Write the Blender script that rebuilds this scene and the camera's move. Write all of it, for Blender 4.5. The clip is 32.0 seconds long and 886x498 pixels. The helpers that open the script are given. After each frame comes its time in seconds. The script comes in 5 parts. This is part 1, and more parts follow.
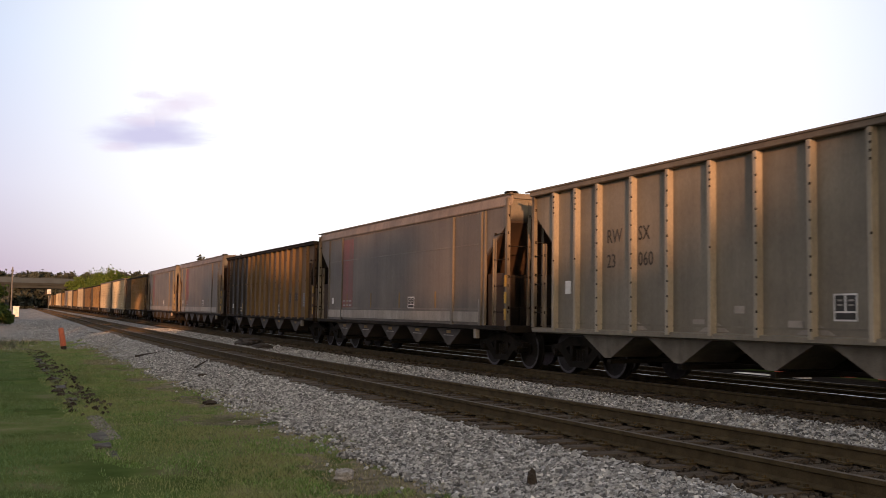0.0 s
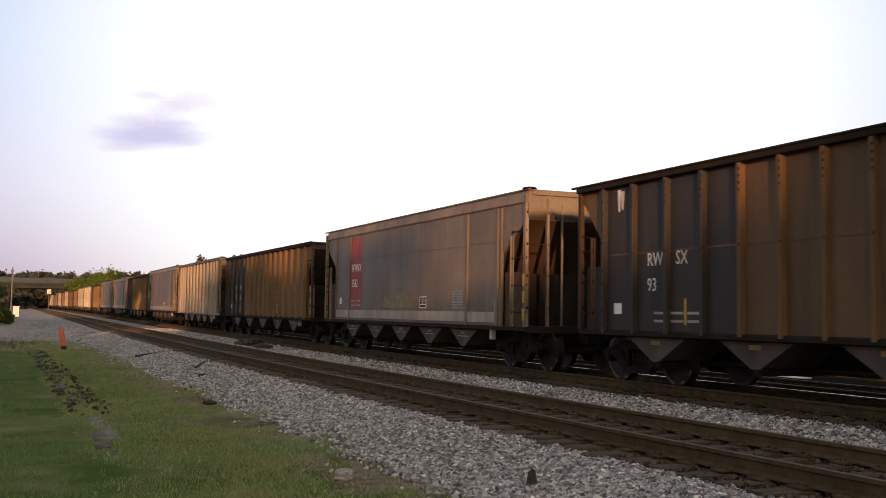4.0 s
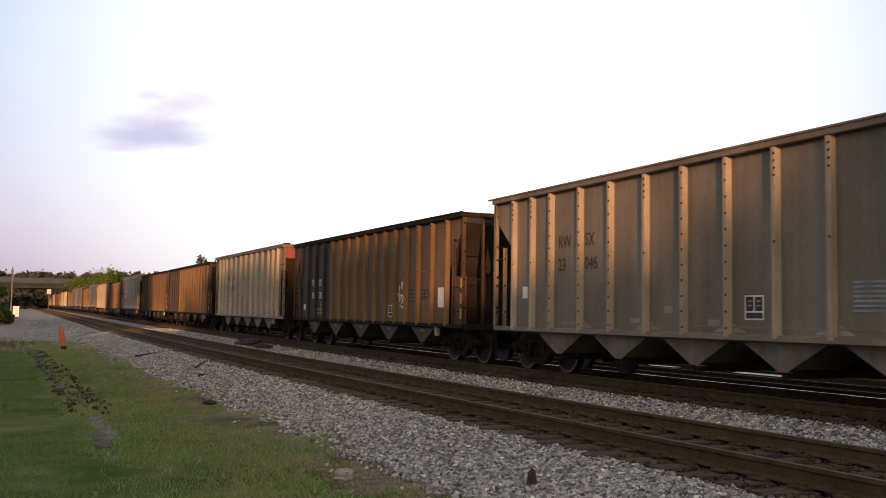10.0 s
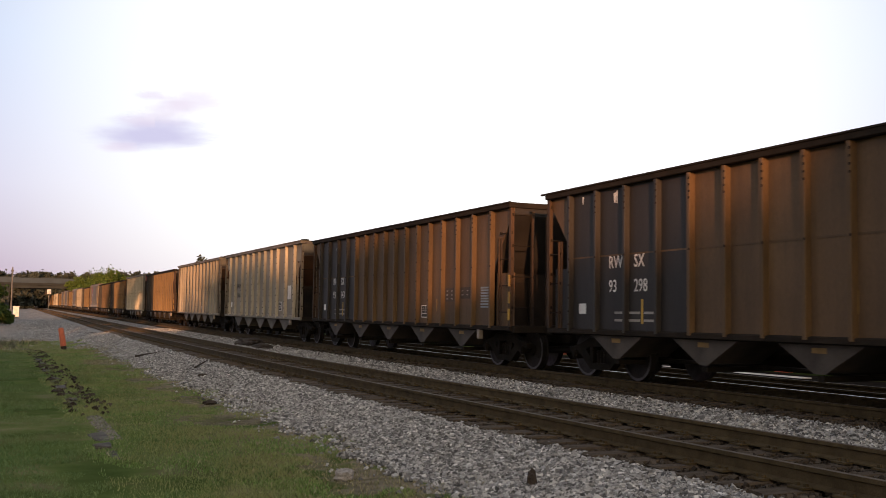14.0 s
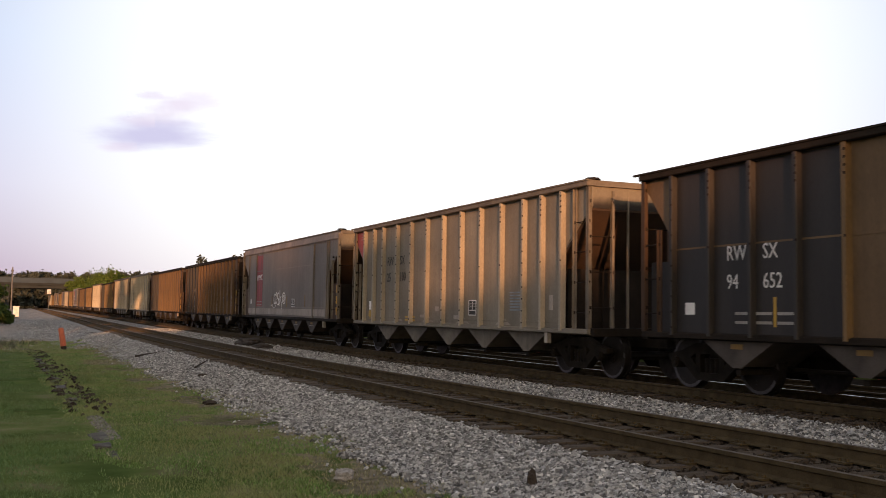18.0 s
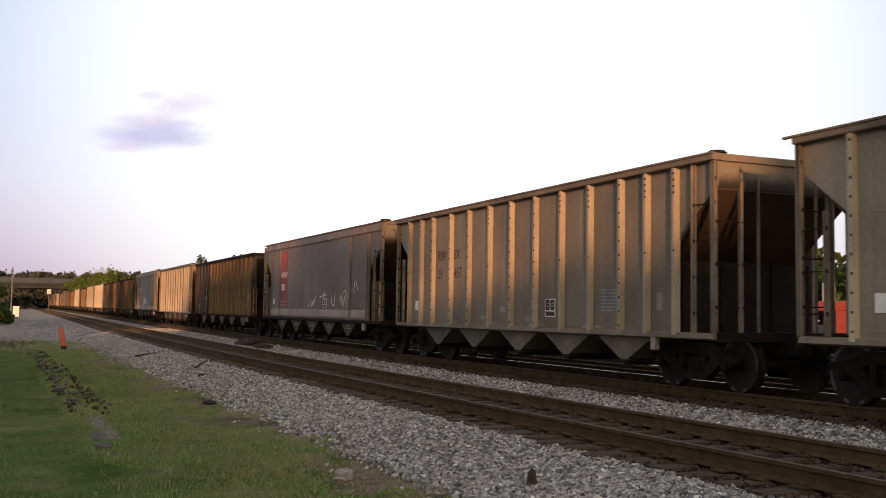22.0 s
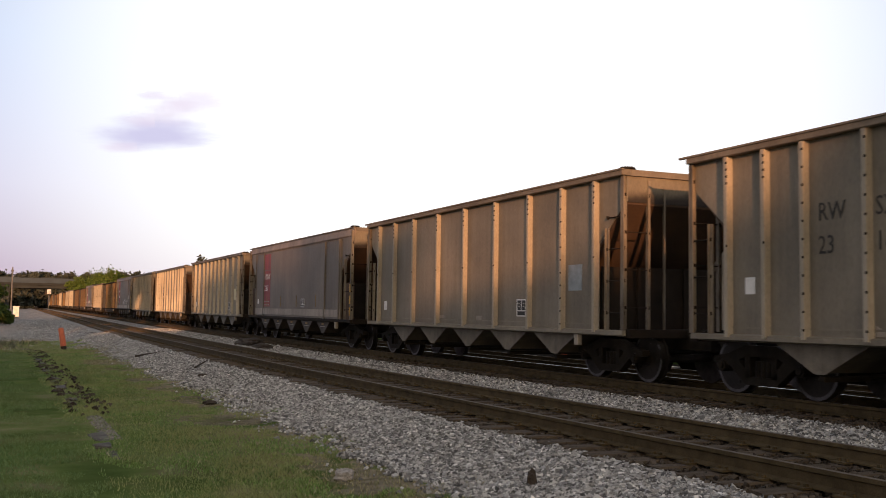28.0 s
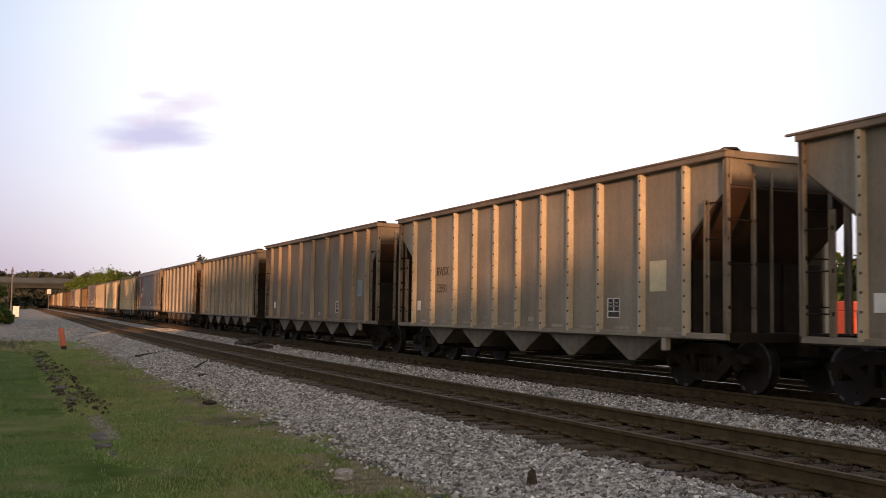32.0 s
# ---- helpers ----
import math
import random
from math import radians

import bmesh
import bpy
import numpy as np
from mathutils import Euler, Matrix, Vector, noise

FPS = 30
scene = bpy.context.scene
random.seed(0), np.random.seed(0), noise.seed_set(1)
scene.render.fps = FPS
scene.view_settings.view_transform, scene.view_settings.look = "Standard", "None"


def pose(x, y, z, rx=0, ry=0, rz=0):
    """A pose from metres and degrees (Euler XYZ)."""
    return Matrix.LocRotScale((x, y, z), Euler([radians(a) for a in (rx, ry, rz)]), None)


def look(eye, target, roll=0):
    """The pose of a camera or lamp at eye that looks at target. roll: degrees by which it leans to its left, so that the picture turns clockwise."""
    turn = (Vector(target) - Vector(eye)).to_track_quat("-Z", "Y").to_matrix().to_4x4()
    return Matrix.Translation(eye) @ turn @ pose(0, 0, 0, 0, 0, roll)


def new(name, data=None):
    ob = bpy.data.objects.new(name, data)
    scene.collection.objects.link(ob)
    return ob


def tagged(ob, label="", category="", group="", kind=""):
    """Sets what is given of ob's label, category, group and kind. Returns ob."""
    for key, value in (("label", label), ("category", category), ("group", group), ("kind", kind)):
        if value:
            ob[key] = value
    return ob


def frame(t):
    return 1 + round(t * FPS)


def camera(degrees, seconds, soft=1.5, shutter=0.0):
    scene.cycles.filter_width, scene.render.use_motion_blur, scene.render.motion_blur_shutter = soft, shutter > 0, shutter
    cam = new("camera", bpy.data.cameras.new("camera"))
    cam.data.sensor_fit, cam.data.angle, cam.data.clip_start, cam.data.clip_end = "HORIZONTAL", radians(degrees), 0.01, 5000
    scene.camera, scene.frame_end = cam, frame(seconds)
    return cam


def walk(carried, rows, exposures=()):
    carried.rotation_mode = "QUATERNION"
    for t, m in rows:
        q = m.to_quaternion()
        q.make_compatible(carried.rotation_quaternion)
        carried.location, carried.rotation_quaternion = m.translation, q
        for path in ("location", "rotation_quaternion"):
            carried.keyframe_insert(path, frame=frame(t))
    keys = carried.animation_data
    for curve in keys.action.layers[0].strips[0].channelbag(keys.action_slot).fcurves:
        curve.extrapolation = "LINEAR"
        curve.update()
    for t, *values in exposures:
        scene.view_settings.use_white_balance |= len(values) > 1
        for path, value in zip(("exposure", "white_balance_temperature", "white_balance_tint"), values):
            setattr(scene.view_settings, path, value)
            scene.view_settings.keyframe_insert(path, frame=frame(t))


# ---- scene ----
cam = camera(47.58, 32.0, soft=0.8, shutter=0.12)


def aimed(eye, yaw, pitch, roll):
    """Pose at eye, turned yaw degrees to the right of the track's line and pitch degrees up."""
    a, b = radians(yaw), radians(pitch)
    way = Vector((math.sin(a) * math.cos(b), math.cos(a) * math.cos(b), math.sin(b)))
    return look(eye, Vector(eye) + 10 * way, roll)


EYE = (0.0, 0.0, 1.20)
STAND = aimed(EYE, 23.986, 3.88, 0.733)
walk(cam, [(0.0, STAND), (32.0, STAND)], exposures=[(0.0, 0.0), (32.0, 0.0)])

# ---- light: low sun behind the camera, hazy evening sky ----
SUN_AZ, SUN_EL = 20.0, 7.0      # degrees off the track's line, degrees up


def make_world():
    w = bpy.data.worlds.new("evening_sky")
    scene.world = w
    w.use_nodes = True
    nt = w.node_tree
    nt.nodes.clear()
    n, l = nt.nodes.new, nt.links.new
    out = n("ShaderNodeOutputWorld")
    bg = n("ShaderNodeBackground")
    sky = n("ShaderNodeTexSky")
    sky.sky_type, sky.sun_disc = "NISHITA", False
    sky.sun_elevation, sky.sun_rotation = radians(SUN_EL), radians(180 + SUN_AZ)
    sky.dust_density, sky.ozone_density = 3.0, 1.5
    scaled = n("ShaderNodeMix")
    scaled.data_type, scaled.blend_type = "RGBA", "MULTIPLY"
    scaled.inputs[0].default_value = 1.0
    scaled.inputs[7].default_value = (0.06, 0.06, 0.06, 1)
    l(sky.outputs[0], scaled.inputs[6])
    # haze: by height, and a bright lobe ahead of the camera
    geo = n("ShaderNodeTexCoord")
    sep = n("ShaderNodeSeparateXYZ")
    l(geo.outputs["Generated"], sep.inputs[0])
    ramp = n("ShaderNodeValToRGB")
    cr = ramp.color_ramp
    cr.elements[0].position, cr.elements[0].color = 0.0, (0.52, 0.40, 0.53, 1)
    cr.elements[1].position, cr.elements[1].color = 1.0, (0.42, 0.42, 0.46, 1)
    for at, col in ((0.03, (0.59, 0.47, 0.63)), (0.12, (0.67, 0.61, 0.80)), (0.25, (0.60, 0.66, 0.86)), (0.5, (0.50, 0.51, 0.57))):
        e = cr.elements.new(at)
        e.color = (*col, 1)
    l(sep.outputs[2], ramp.inputs[0])
    dot = n("ShaderNodeVectorMath")
    dot.operation = "DOT_PRODUCT"
    az, el = radians(25.5), radians(14)
    dot.inputs[1].default_value = (math.sin(az) * math.cos(el), math.cos(az) * math.cos(el), math.sin(el))
    l(geo.outputs["Generated"], dot.inputs[0])
    lobe = n("ShaderNodeMapRange")
    lobe.interpolation_type = "SMOOTHSTEP"
    lobe.inputs[1].default_value, lobe.inputs[2].default_value = 0.875, 0.985
    lobe.inputs[3].default_value, lobe.inputs[4].default_value = 0.0, 1.0
    l(dot.outputs["Value"], lobe.inputs[0])
    glow = n("ShaderNodeMix")
    glow.data_type = "RGBA"
    glow.inputs[7].default_value = (1.15, 1.12, 1.14, 1)
    l(lobe.outputs[0], glow.inputs[0])
    l(ramp.outputs[0], glow.inputs[6])
    # warm glow of the low sun in the haze behind the camera
    dot2 = n("ShaderNodeVectorMath")
    dot2.operation = "DOT_PRODUCT"
    a, e = radians(180 + SUN_AZ), radians(SUN_EL)
    dot2.inputs[1].default_value = (math.sin(a) * math.cos(e), math.cos(a) * math.cos(e), math.sin(e))
    l(geo.outputs["Generated"], dot2.inputs[0])
    lobe2 = n("ShaderNodeMapRange")
    lobe2.interpolation_type = "SMOOTHSTEP"
    lobe2.inputs[1].default_value, lobe2.inputs[2].default_value = 0.55, 1.0
    l(dot2.outputs["Value"], lobe2.inputs[0])
    warm = n("ShaderNodeMix")
    warm.data_type = "RGBA"
    warm.inputs[7].default_value = (1.3, 1.03, 0.76, 1)
    l(lobe2.outputs[0], warm.inputs[0])
    l(glow.outputs[2], warm.inputs[6])
    add = n("ShaderNodeMix")
    add.data_type, add.blend_type = "RGBA", "ADD"
    add.inputs[0].default_value = 1.0
    l(warm.outputs[2], add.inputs[6])
    l(scaled.outputs[2], add.inputs[7])
    l(add.outputs[2], bg.inputs[0])
    bg.inputs[1].default_value = 0.9
    l(bg.outputs[0], out.inputs[0])


make_world()
sun = new("sun", bpy.data.lights.new("sun", "SUN"))
sun.data.energy, sun.data.angle, sun.data.color = 5.4, radians(0.6), (1.0, 0.475, 0.22)
a, b = radians(SUN_AZ), radians(SUN_EL)
sun.matrix_world = look((0, 0, 30), Vector((0, 0, 30)) + Vector((math.sin(a) * math.cos(b), math.cos(a) * math.cos(b), -math.sin(b))))

# ---- materials ----


def mat(name, base, other=None, rough=0.8, metal=0.0, scale=3.0, stretch=(1, 1, 1), bump=0.15, fine=60.0, spread=0.35, spot=None, spec=0.3, grime=0.0):
    """Two scales of noise between two colours, bump, and a little change from piece to piece."""
    m = bpy.data.materials.new(name)
    m.use_nodes = True
    nt = m.node_tree
    n, l = nt.nodes.new, nt.links.new
    bs = nt.nodes["Principled BSDF"]
    bs.inputs["Roughness"].default_value, bs.inputs["Metallic"].default_value = rough, metal
    bs.inputs["Specular IOR Level"].default_value = spec
    other = other or tuple(c * 0.6 for c in base)
    tc, mp = n("ShaderNodeTexCoord"), n("ShaderNodeMapping")
    mp.inputs["Scale"].default_value = stretch
    l(tc.outputs["Object"], mp.inputs[0])
    n1, n2 = n("ShaderNodeTexNoise"), n("ShaderNodeTexNoise")
    for node, s, d in ((n1, scale, 5), (n2, fine, 3)):
        node.inputs["Scale"].default_value, node.inputs["Detail"].default_value = s, d
        l(mp.outputs[0], node.inputs[0])
    r = n("ShaderNodeValToRGB")
    r.color_ramp.elements[0].position, r.color_ramp.elements[1].position = 0.5 - spread / 2, 0.5 + spread / 2
    r.color_ramp.elements[0].color, r.color_ramp.elements[1].color = (*other, 1), (*base, 1)
    l(n1.outputs[0], r.inputs[0])
    mix = n("ShaderNodeMix")
    mix.data_type, mix.blend_type = "RGBA", "OVERLAY"
    mix.inputs[0].default_value = 0.35
    l(r.outputs[0], mix.inputs[6])
    l(n2.outputs[0], mix.inputs[7])
    info = n("ShaderNodeObjectInfo")
    hsv = n("ShaderNodeHueSaturation")
    mr = n("ShaderNodeMapRange")
    mr.inputs[3].default_value, mr.inputs[4].default_value = 0.9, 1.1
    l(info.outputs["Random"], mr.inputs[0])
    l(mr.outputs[0], hsv.inputs["Value"])
    l(mix.outputs[2], hsv.inputs["Color"])
    col = hsv.outputs[0]
    if spot:
        n3, r3, m3 = n("ShaderNodeTexNoise"), n("ShaderNodeValToRGB"), n("ShaderNodeMix")
        n3.inputs["Scale"].default_value, n3.inputs["Detail"].default_value = scale * 2.3, 6
        l(mp.outputs[0], n3.inputs[0])
        r3.color_ramp.elements[0].position, r3.color_ramp.elements[1].position = 0.56, 0.7
        l(n3.outputs[0], r3.inputs[0])
        m3.data_type = "RGBA"
        m3.inputs[7].default_value = (*spot, 1)
        l(r3.outputs[0], m3.inputs[0])
        l(col, m3.inputs[6])
        col = m3.outputs[2]
    if grime:
        # runs of dirt down the sheet, and broad uneven fading
        for at, sc, lo, hi, dark in (((1, 5.0, 0.22), 1.6, 0.40, 0.70, grime * 0.8), ((1, 0.6, 0.8), 1.1, 0.34, 0.64, grime * 1.6), ((1, 1.0, 1.0), 11.0, 0.5, 0.75, grime * 0.6)):
            gm, gt, gr, gx = n("ShaderNodeMapping"), n("ShaderNodeTexNoise"), n("ShaderNodeMapRange"), n("ShaderNodeMix")
            gm.inputs["Scale"].default_value = at
            gm.inputs["Location"].default_value = (0, sc * 3.1, 0)
            add = n("ShaderNodeVectorMath")
            l(tc.outputs["Object"], add.inputs[0])
            l(info.outputs["Random"], add.inputs[1])
            l(add.outputs[0], gm.inputs[0])
            gt.inputs["Scale"].default_value, gt.inputs["Detail"].default_value = sc, 6
            l(gm.outputs[0], gt.inputs[0])
            gr.inputs[1].default_value, gr.inputs[2].default_value = lo, hi
            gr.inputs[3].default_value, gr.inputs[4].default_value = 1.0 + dark * 0.5, 1.0 - dark
            l(gt.outputs[0], gr.inputs[0])
            gx.data_type, gx.blend_type = "RGBA", "MULTIPLY"
            gx.inputs[0].default_value = 1.0
            l(col, gx.inputs[6])
            l(gr.outputs[0], gx.inputs[7])
            col = gx.outputs[2]
    l(col, bs.inputs["Base Color"])
    bp = n("ShaderNodeBump")
    bp.inputs["Strength"].default_value, bp.inputs["Distance"].default_value = bump, 0.02
    l(n2.outputs[0], bp.inputs["Height"])
    l(bp.outputs[0], bs.inputs["Normal"])
    return m


STREAK = (1.0, 1.6, 0.25)
M = {
    "gray": mat("dusty_gray_paint", (0.210, 0.180, 0.132), (0.157, 0.133, 0.098), 0.62, scale=0.9, stretch=STREAK, bump=0.08, grime=0.11),
    "tan": mat("dusty_tan_paint", (0.245, 0.212, 0.156), (0.188, 0.161, 0.119), 0.62, scale=0.9, stretch=STREAK, bump=0.08, grime=0.11),
    "pale_tan": mat("pale_dusty_tan_paint", (0.30, 0.258, 0.19), (0.235, 0.20, 0.147), 0.62, scale=0.9, stretch=STREAK, bump=0.08, grime=0.11),
    # scoured rib paint, lifted further to put sunlight into its colour
    "pale_tan_rib": mat("pale_scoured_sunlit_tan", (0.48, 0.415, 0.31), (0.38, 0.325, 0.24), 0.6, scale=2.0, stretch=STREAK, bump=0.08, grime=0.1),
    "umber": mat("sooty_gray_brown_paint", (0.176, 0.143, 0.103), (0.128, 0.103, 0.074), 0.65, scale=0.9, stretch=STREAK, bump=0.08, grime=0.11),
    "rust": mat("rust_brown_paint", (0.158, 0.098, 0.046), (0.104, 0.064, 0.032), 0.66, scale=0.8, stretch=STREAK, bump=0.08, grime=0.11),
    "darkrust": mat("dark_rust_brown_paint", (0.128, 0.075, 0.036), (0.08, 0.048, 0.025), 0.66, scale=0.8, stretch=STREAK, bump=0.08, grime=0.11),
    # scoured rib paints; gray, tan and brown raised further, sun on them painted in
    "gray_rib": mat("scoured_sunlit_gray_tan", (0.37, 0.315, 0.24), (0.26, 0.22, 0.165), 0.6, scale=2.0, stretch=STREAK, bump=0.08, grime=0.1),
    "tan_rib": mat("scoured_sunlit_tan", (0.46, 0.40, 0.30), (0.36, 0.31, 0.23), 0.6, scale=2.0, stretch=STREAK, bump=0.08, grime=0.1),
    "umber_rib": mat("scoured_sunlit_brown", (0.33, 0.26, 0.18), (0.24, 0.185, 0.125), 0.6, scale=2.0, stretch=STREAK, bump=0.08, grime=0.1),
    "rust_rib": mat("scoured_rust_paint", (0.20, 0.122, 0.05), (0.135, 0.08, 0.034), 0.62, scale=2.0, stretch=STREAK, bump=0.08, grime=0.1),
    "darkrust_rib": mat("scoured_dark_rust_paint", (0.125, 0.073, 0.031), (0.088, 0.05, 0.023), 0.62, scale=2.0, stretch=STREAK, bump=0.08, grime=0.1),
    "black": mat("sooty_black_paint", (0.036, 0.030, 0.026), (0.022, 0.0185, 0.016), 0.6, scale=1.2, stretch=STREAK, bump=0.06),
    "ash": mat("weathered_warm_gray_paint", (0.166, 0.138, 0.106), (0.12, 0.099, 0.076), 0.55, scale=0.8, stretch=STREAK, bump=0.06, grime=0.11),
    # paler eave: sky light on the upturned sheet is put into its colour
    "eave": mat("skylit_eave_paint", (0.24, 0.185, 0.14), (0.16, 0.122, 0.094), 0.6, scale=1.2, stretch=STREAK, grime=0.14),
    "band": mat("pale_gray_band_paint", (0.34, 0.295, 0.24), (0.25, 0.21, 0.17), 0.6, scale=2.0, stretch=STREAK, grime=0.14),
    "red": mat("faded_red_paint", (0.33, 0.055, 0.055), (0.20, 0.05, 0.045), 0.6, scale=2.0, stretch=STREAK, grime=0.14),
    "white": mat("white_stencil_paint", (0.75, 0.73, 0.68), (0.55, 0.52, 0.48), 0.6),
    "stencil": mat("dark_stencil_paint", (0.05, 0.045, 0.04), None, 0.7),
    "yellow": mat("dull_yellow_reflector", (0.50, 0.30, 0.04), (0.32, 0.18, 0.03), 0.5),
    "cream": mat("cream_placard", (0.62, 0.56, 0.36), (0.48, 0.43, 0.28), 0.6),
    "worn_red": mat("nearly_worn_off_red_paint", (0.21, 0.07, 0.06), (0.15, 0.085, 0.065), 0.6, scale=2.0, stretch=STREAK),
    "olive": mat("faded_olive_spray_paint", (0.25, 0.205, 0.105), (0.17, 0.14, 0.075), 0.65, scale=4.0),
    "bluish": mat("pale_blue_placard", (0.26, 0.30, 0.32), (0.15, 0.17, 0.18), 0.6),
    "ochre": mat("worn_ochre_mark", (0.26, 0.155, 0.04), (0.17, 0.10, 0.032), 0.6),
    "board": mat("sooty_notice_board", (0.062, 0.045, 0.034), (0.04, 0.03, 0.023), 0.7),
    "pale": mat("pale_gray_lettering", (0.34, 0.31, 0.27), (0.22, 0.20, 0.17), 0.6),
    "steel": mat("sooty_truck_steel", (0.019, 0.015, 0.0105), (0.010, 0.0082, 0.006), 0.8, scale=4, spec=0.08),
    "wheel": mat("worn_wheel_steel", (0.03, 0.025, 0.02), (0.017, 0.014, 0.011), 0.6, 0.4, scale=4, spec=0.15),
    "tread": mat("polished_wheel_rim", (0.11, 0.10, 0.095), None, 0.45, 0.8, scale=8),
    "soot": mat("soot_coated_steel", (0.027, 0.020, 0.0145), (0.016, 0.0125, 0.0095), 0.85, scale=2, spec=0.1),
    "post": mat("scuffed_post_paint", (0.23, 0.19, 0.14), (0.10, 0.08, 0.058), 0.7, scale=3.0, stretch=(1, 1, 0.5)),
    "mottled": mat("dark_mottled_rust_steel", (0.085, 0.047, 0.026), (0.035, 0.023, 0.016), 0.8, scale=0.7),
    "dusty_hopper": mat("tan_dusted_hopper_steel", (0.15, 0.128, 0.096), (0.075, 0.062, 0.047), 0.75, scale=1.8, grime=0.2),
    "hopper": mat("dusty_hopper_steel", (0.085, 0.07, 0.056), (0.03, 0.024, 0.019), 0.75, scale=1.5),
}


def dark_below(name, base, other, z0, z1):
    """Dusty paint that turns nearly black below an uneven line."""
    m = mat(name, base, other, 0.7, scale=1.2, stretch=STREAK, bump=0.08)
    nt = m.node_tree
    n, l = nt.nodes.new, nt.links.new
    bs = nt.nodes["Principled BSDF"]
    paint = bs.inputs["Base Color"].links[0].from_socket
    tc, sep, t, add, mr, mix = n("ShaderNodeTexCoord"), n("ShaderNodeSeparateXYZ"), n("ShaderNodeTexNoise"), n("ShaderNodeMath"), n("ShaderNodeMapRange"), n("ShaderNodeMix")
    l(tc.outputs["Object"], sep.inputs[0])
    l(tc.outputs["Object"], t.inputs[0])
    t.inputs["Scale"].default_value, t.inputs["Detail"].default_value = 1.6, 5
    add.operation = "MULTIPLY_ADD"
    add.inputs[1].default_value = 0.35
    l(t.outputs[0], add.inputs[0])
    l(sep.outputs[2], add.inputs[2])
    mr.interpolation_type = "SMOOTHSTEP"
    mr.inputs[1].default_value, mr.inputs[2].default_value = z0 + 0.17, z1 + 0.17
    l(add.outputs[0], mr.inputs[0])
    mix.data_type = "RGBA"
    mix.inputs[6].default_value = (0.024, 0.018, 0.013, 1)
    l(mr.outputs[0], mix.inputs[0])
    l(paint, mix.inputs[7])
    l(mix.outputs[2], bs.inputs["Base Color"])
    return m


M["darkened_end"] = dark_below("darkened_end_paint", (0.20, 0.165, 0.115), (0.13, 0.105, 0.072), 3.38, 3.62)


def part(name, bm, material, parent, label=""):
    me = bpy.data.meshes.new(name)
    bm.to_mesh(me)
    bm.free()
    me.materials.append(material)
    ob = new(name, me)
    ob.parent = parent
    if label:
        tagged(ob, label)
    return ob


def box(bm, x0, x1, y0, y1, z0, z1, bevel=0.0):
    vs = [bm.verts.new((x, y, z)) for x in (x0, x1) for y in (y0, y1) for z in (z0, z1)]
    fs = [bm.faces.new([vs[i] for i in q]) for q in ((0, 1, 3, 2), (4, 6, 7, 5), (0, 4, 5, 1), (2, 3, 7, 6), (0, 2, 6, 4), (1, 5, 7, 3))]
    if bevel:
        es = list({e for f in fs for e in f.edges})
        bmesh.ops.bevel(bm, geom=es, offset=bevel, segments=1, affect="EDGES")
    return bm


def prism(bm, pts, axis, a0, a1):
    """A polygon, given in the plane across axis, drawn out from a0 to a1."""
    def at(p, s):
        return {"x": (s, p[0], p[1]), "y": (p[0], s, p[1]), "z": (p[0], p[1], s)}[axis]
    lo, hi = [bm.verts.new(at(p, a0)) for p in pts], [bm.verts.new(at(p, a1)) for p in pts]
    k = len(pts)
    fs = [bm.faces.new(lo[::-1]), bm.faces.new(hi)]
    fs += [bm.faces.new((lo[i], lo[(i + 1) % k], hi[(i + 1) % k], hi[i])) for i in range(k)]
    bmesh.ops.recalc_face_normals(bm, faces=fs)
    return bm


def rod(bm, p, q, r, seg=8, r2=None):
    p, q = Vector(p), Vector(q)
    turn = (q - p).to_track_quat("Z", "Y").to_matrix().to_4x4()
    bmesh.ops.create_cone(bm, cap_ends=True, segments=seg, radius1=r, radius2=r if r2 is None else r2, depth=(q - p).length,
                          matrix=Matrix.Translation((p + q) / 2) @ turn)
    return bm


def B():
    return bmesh.new()


TEXTS = {}


def letters(text, size):
    """The outline mesh of a text in the built-in font, in the plane of x and y."""
    if (text, size) not in TEXTS:
        cu = bpy.data.curves.new("letters", "FONT")
        cu.body, cu.size, cu.extrude, cu.resolution_u = text, size, 0.002, 2
        ob = new("letters", cu)
        bpy.context.view_layer.update()
        TEXTS[text, size] = bpy.data.meshes.new_from_object(ob.evaluated_get(bpy.context.evaluated_depsgraph_get()))
        bpy.data.objects.remove(ob)
    return TEXTS[text, size]

# ---- ground, tracks ----
X1, X2, GAUGE = 6.24, 11.36, 1.505
GROUND_Z = -0.45
TC = X2 + GAUGE / 2          # centre of the train's track


def soft_ramp(d, w):
    """Nothing before 0, then d, with a soft start of width w."""
    return w * math.log1p(math.exp(d / w)) if d < 30 * w else d


def rise(y):
    """The line climbs by 0.8 in a hundred from some way ahead of the camera."""
    return 0.008 * soft_ramp(y - 20, 6.0)


def bend(y):
    """The line turns slightly to the right, farther on."""
    return 0.017 * soft_ramp(y - 48, 9.0)


def smooth_step(a, b, v):
    u = min(1.0, max(0.0, (v - a) / (b - a)))
    return u * u * (3 - 2 * u)


def climb(x, y):
    """How far the ground has climbed at a place: the bed of the tracks, and all the ground in the distance."""
    return rise(y) * max(smooth_step(2.8, 5.4, x), smooth_step(60, 115, y)) * (1 - smooth_step(17, 26, x))


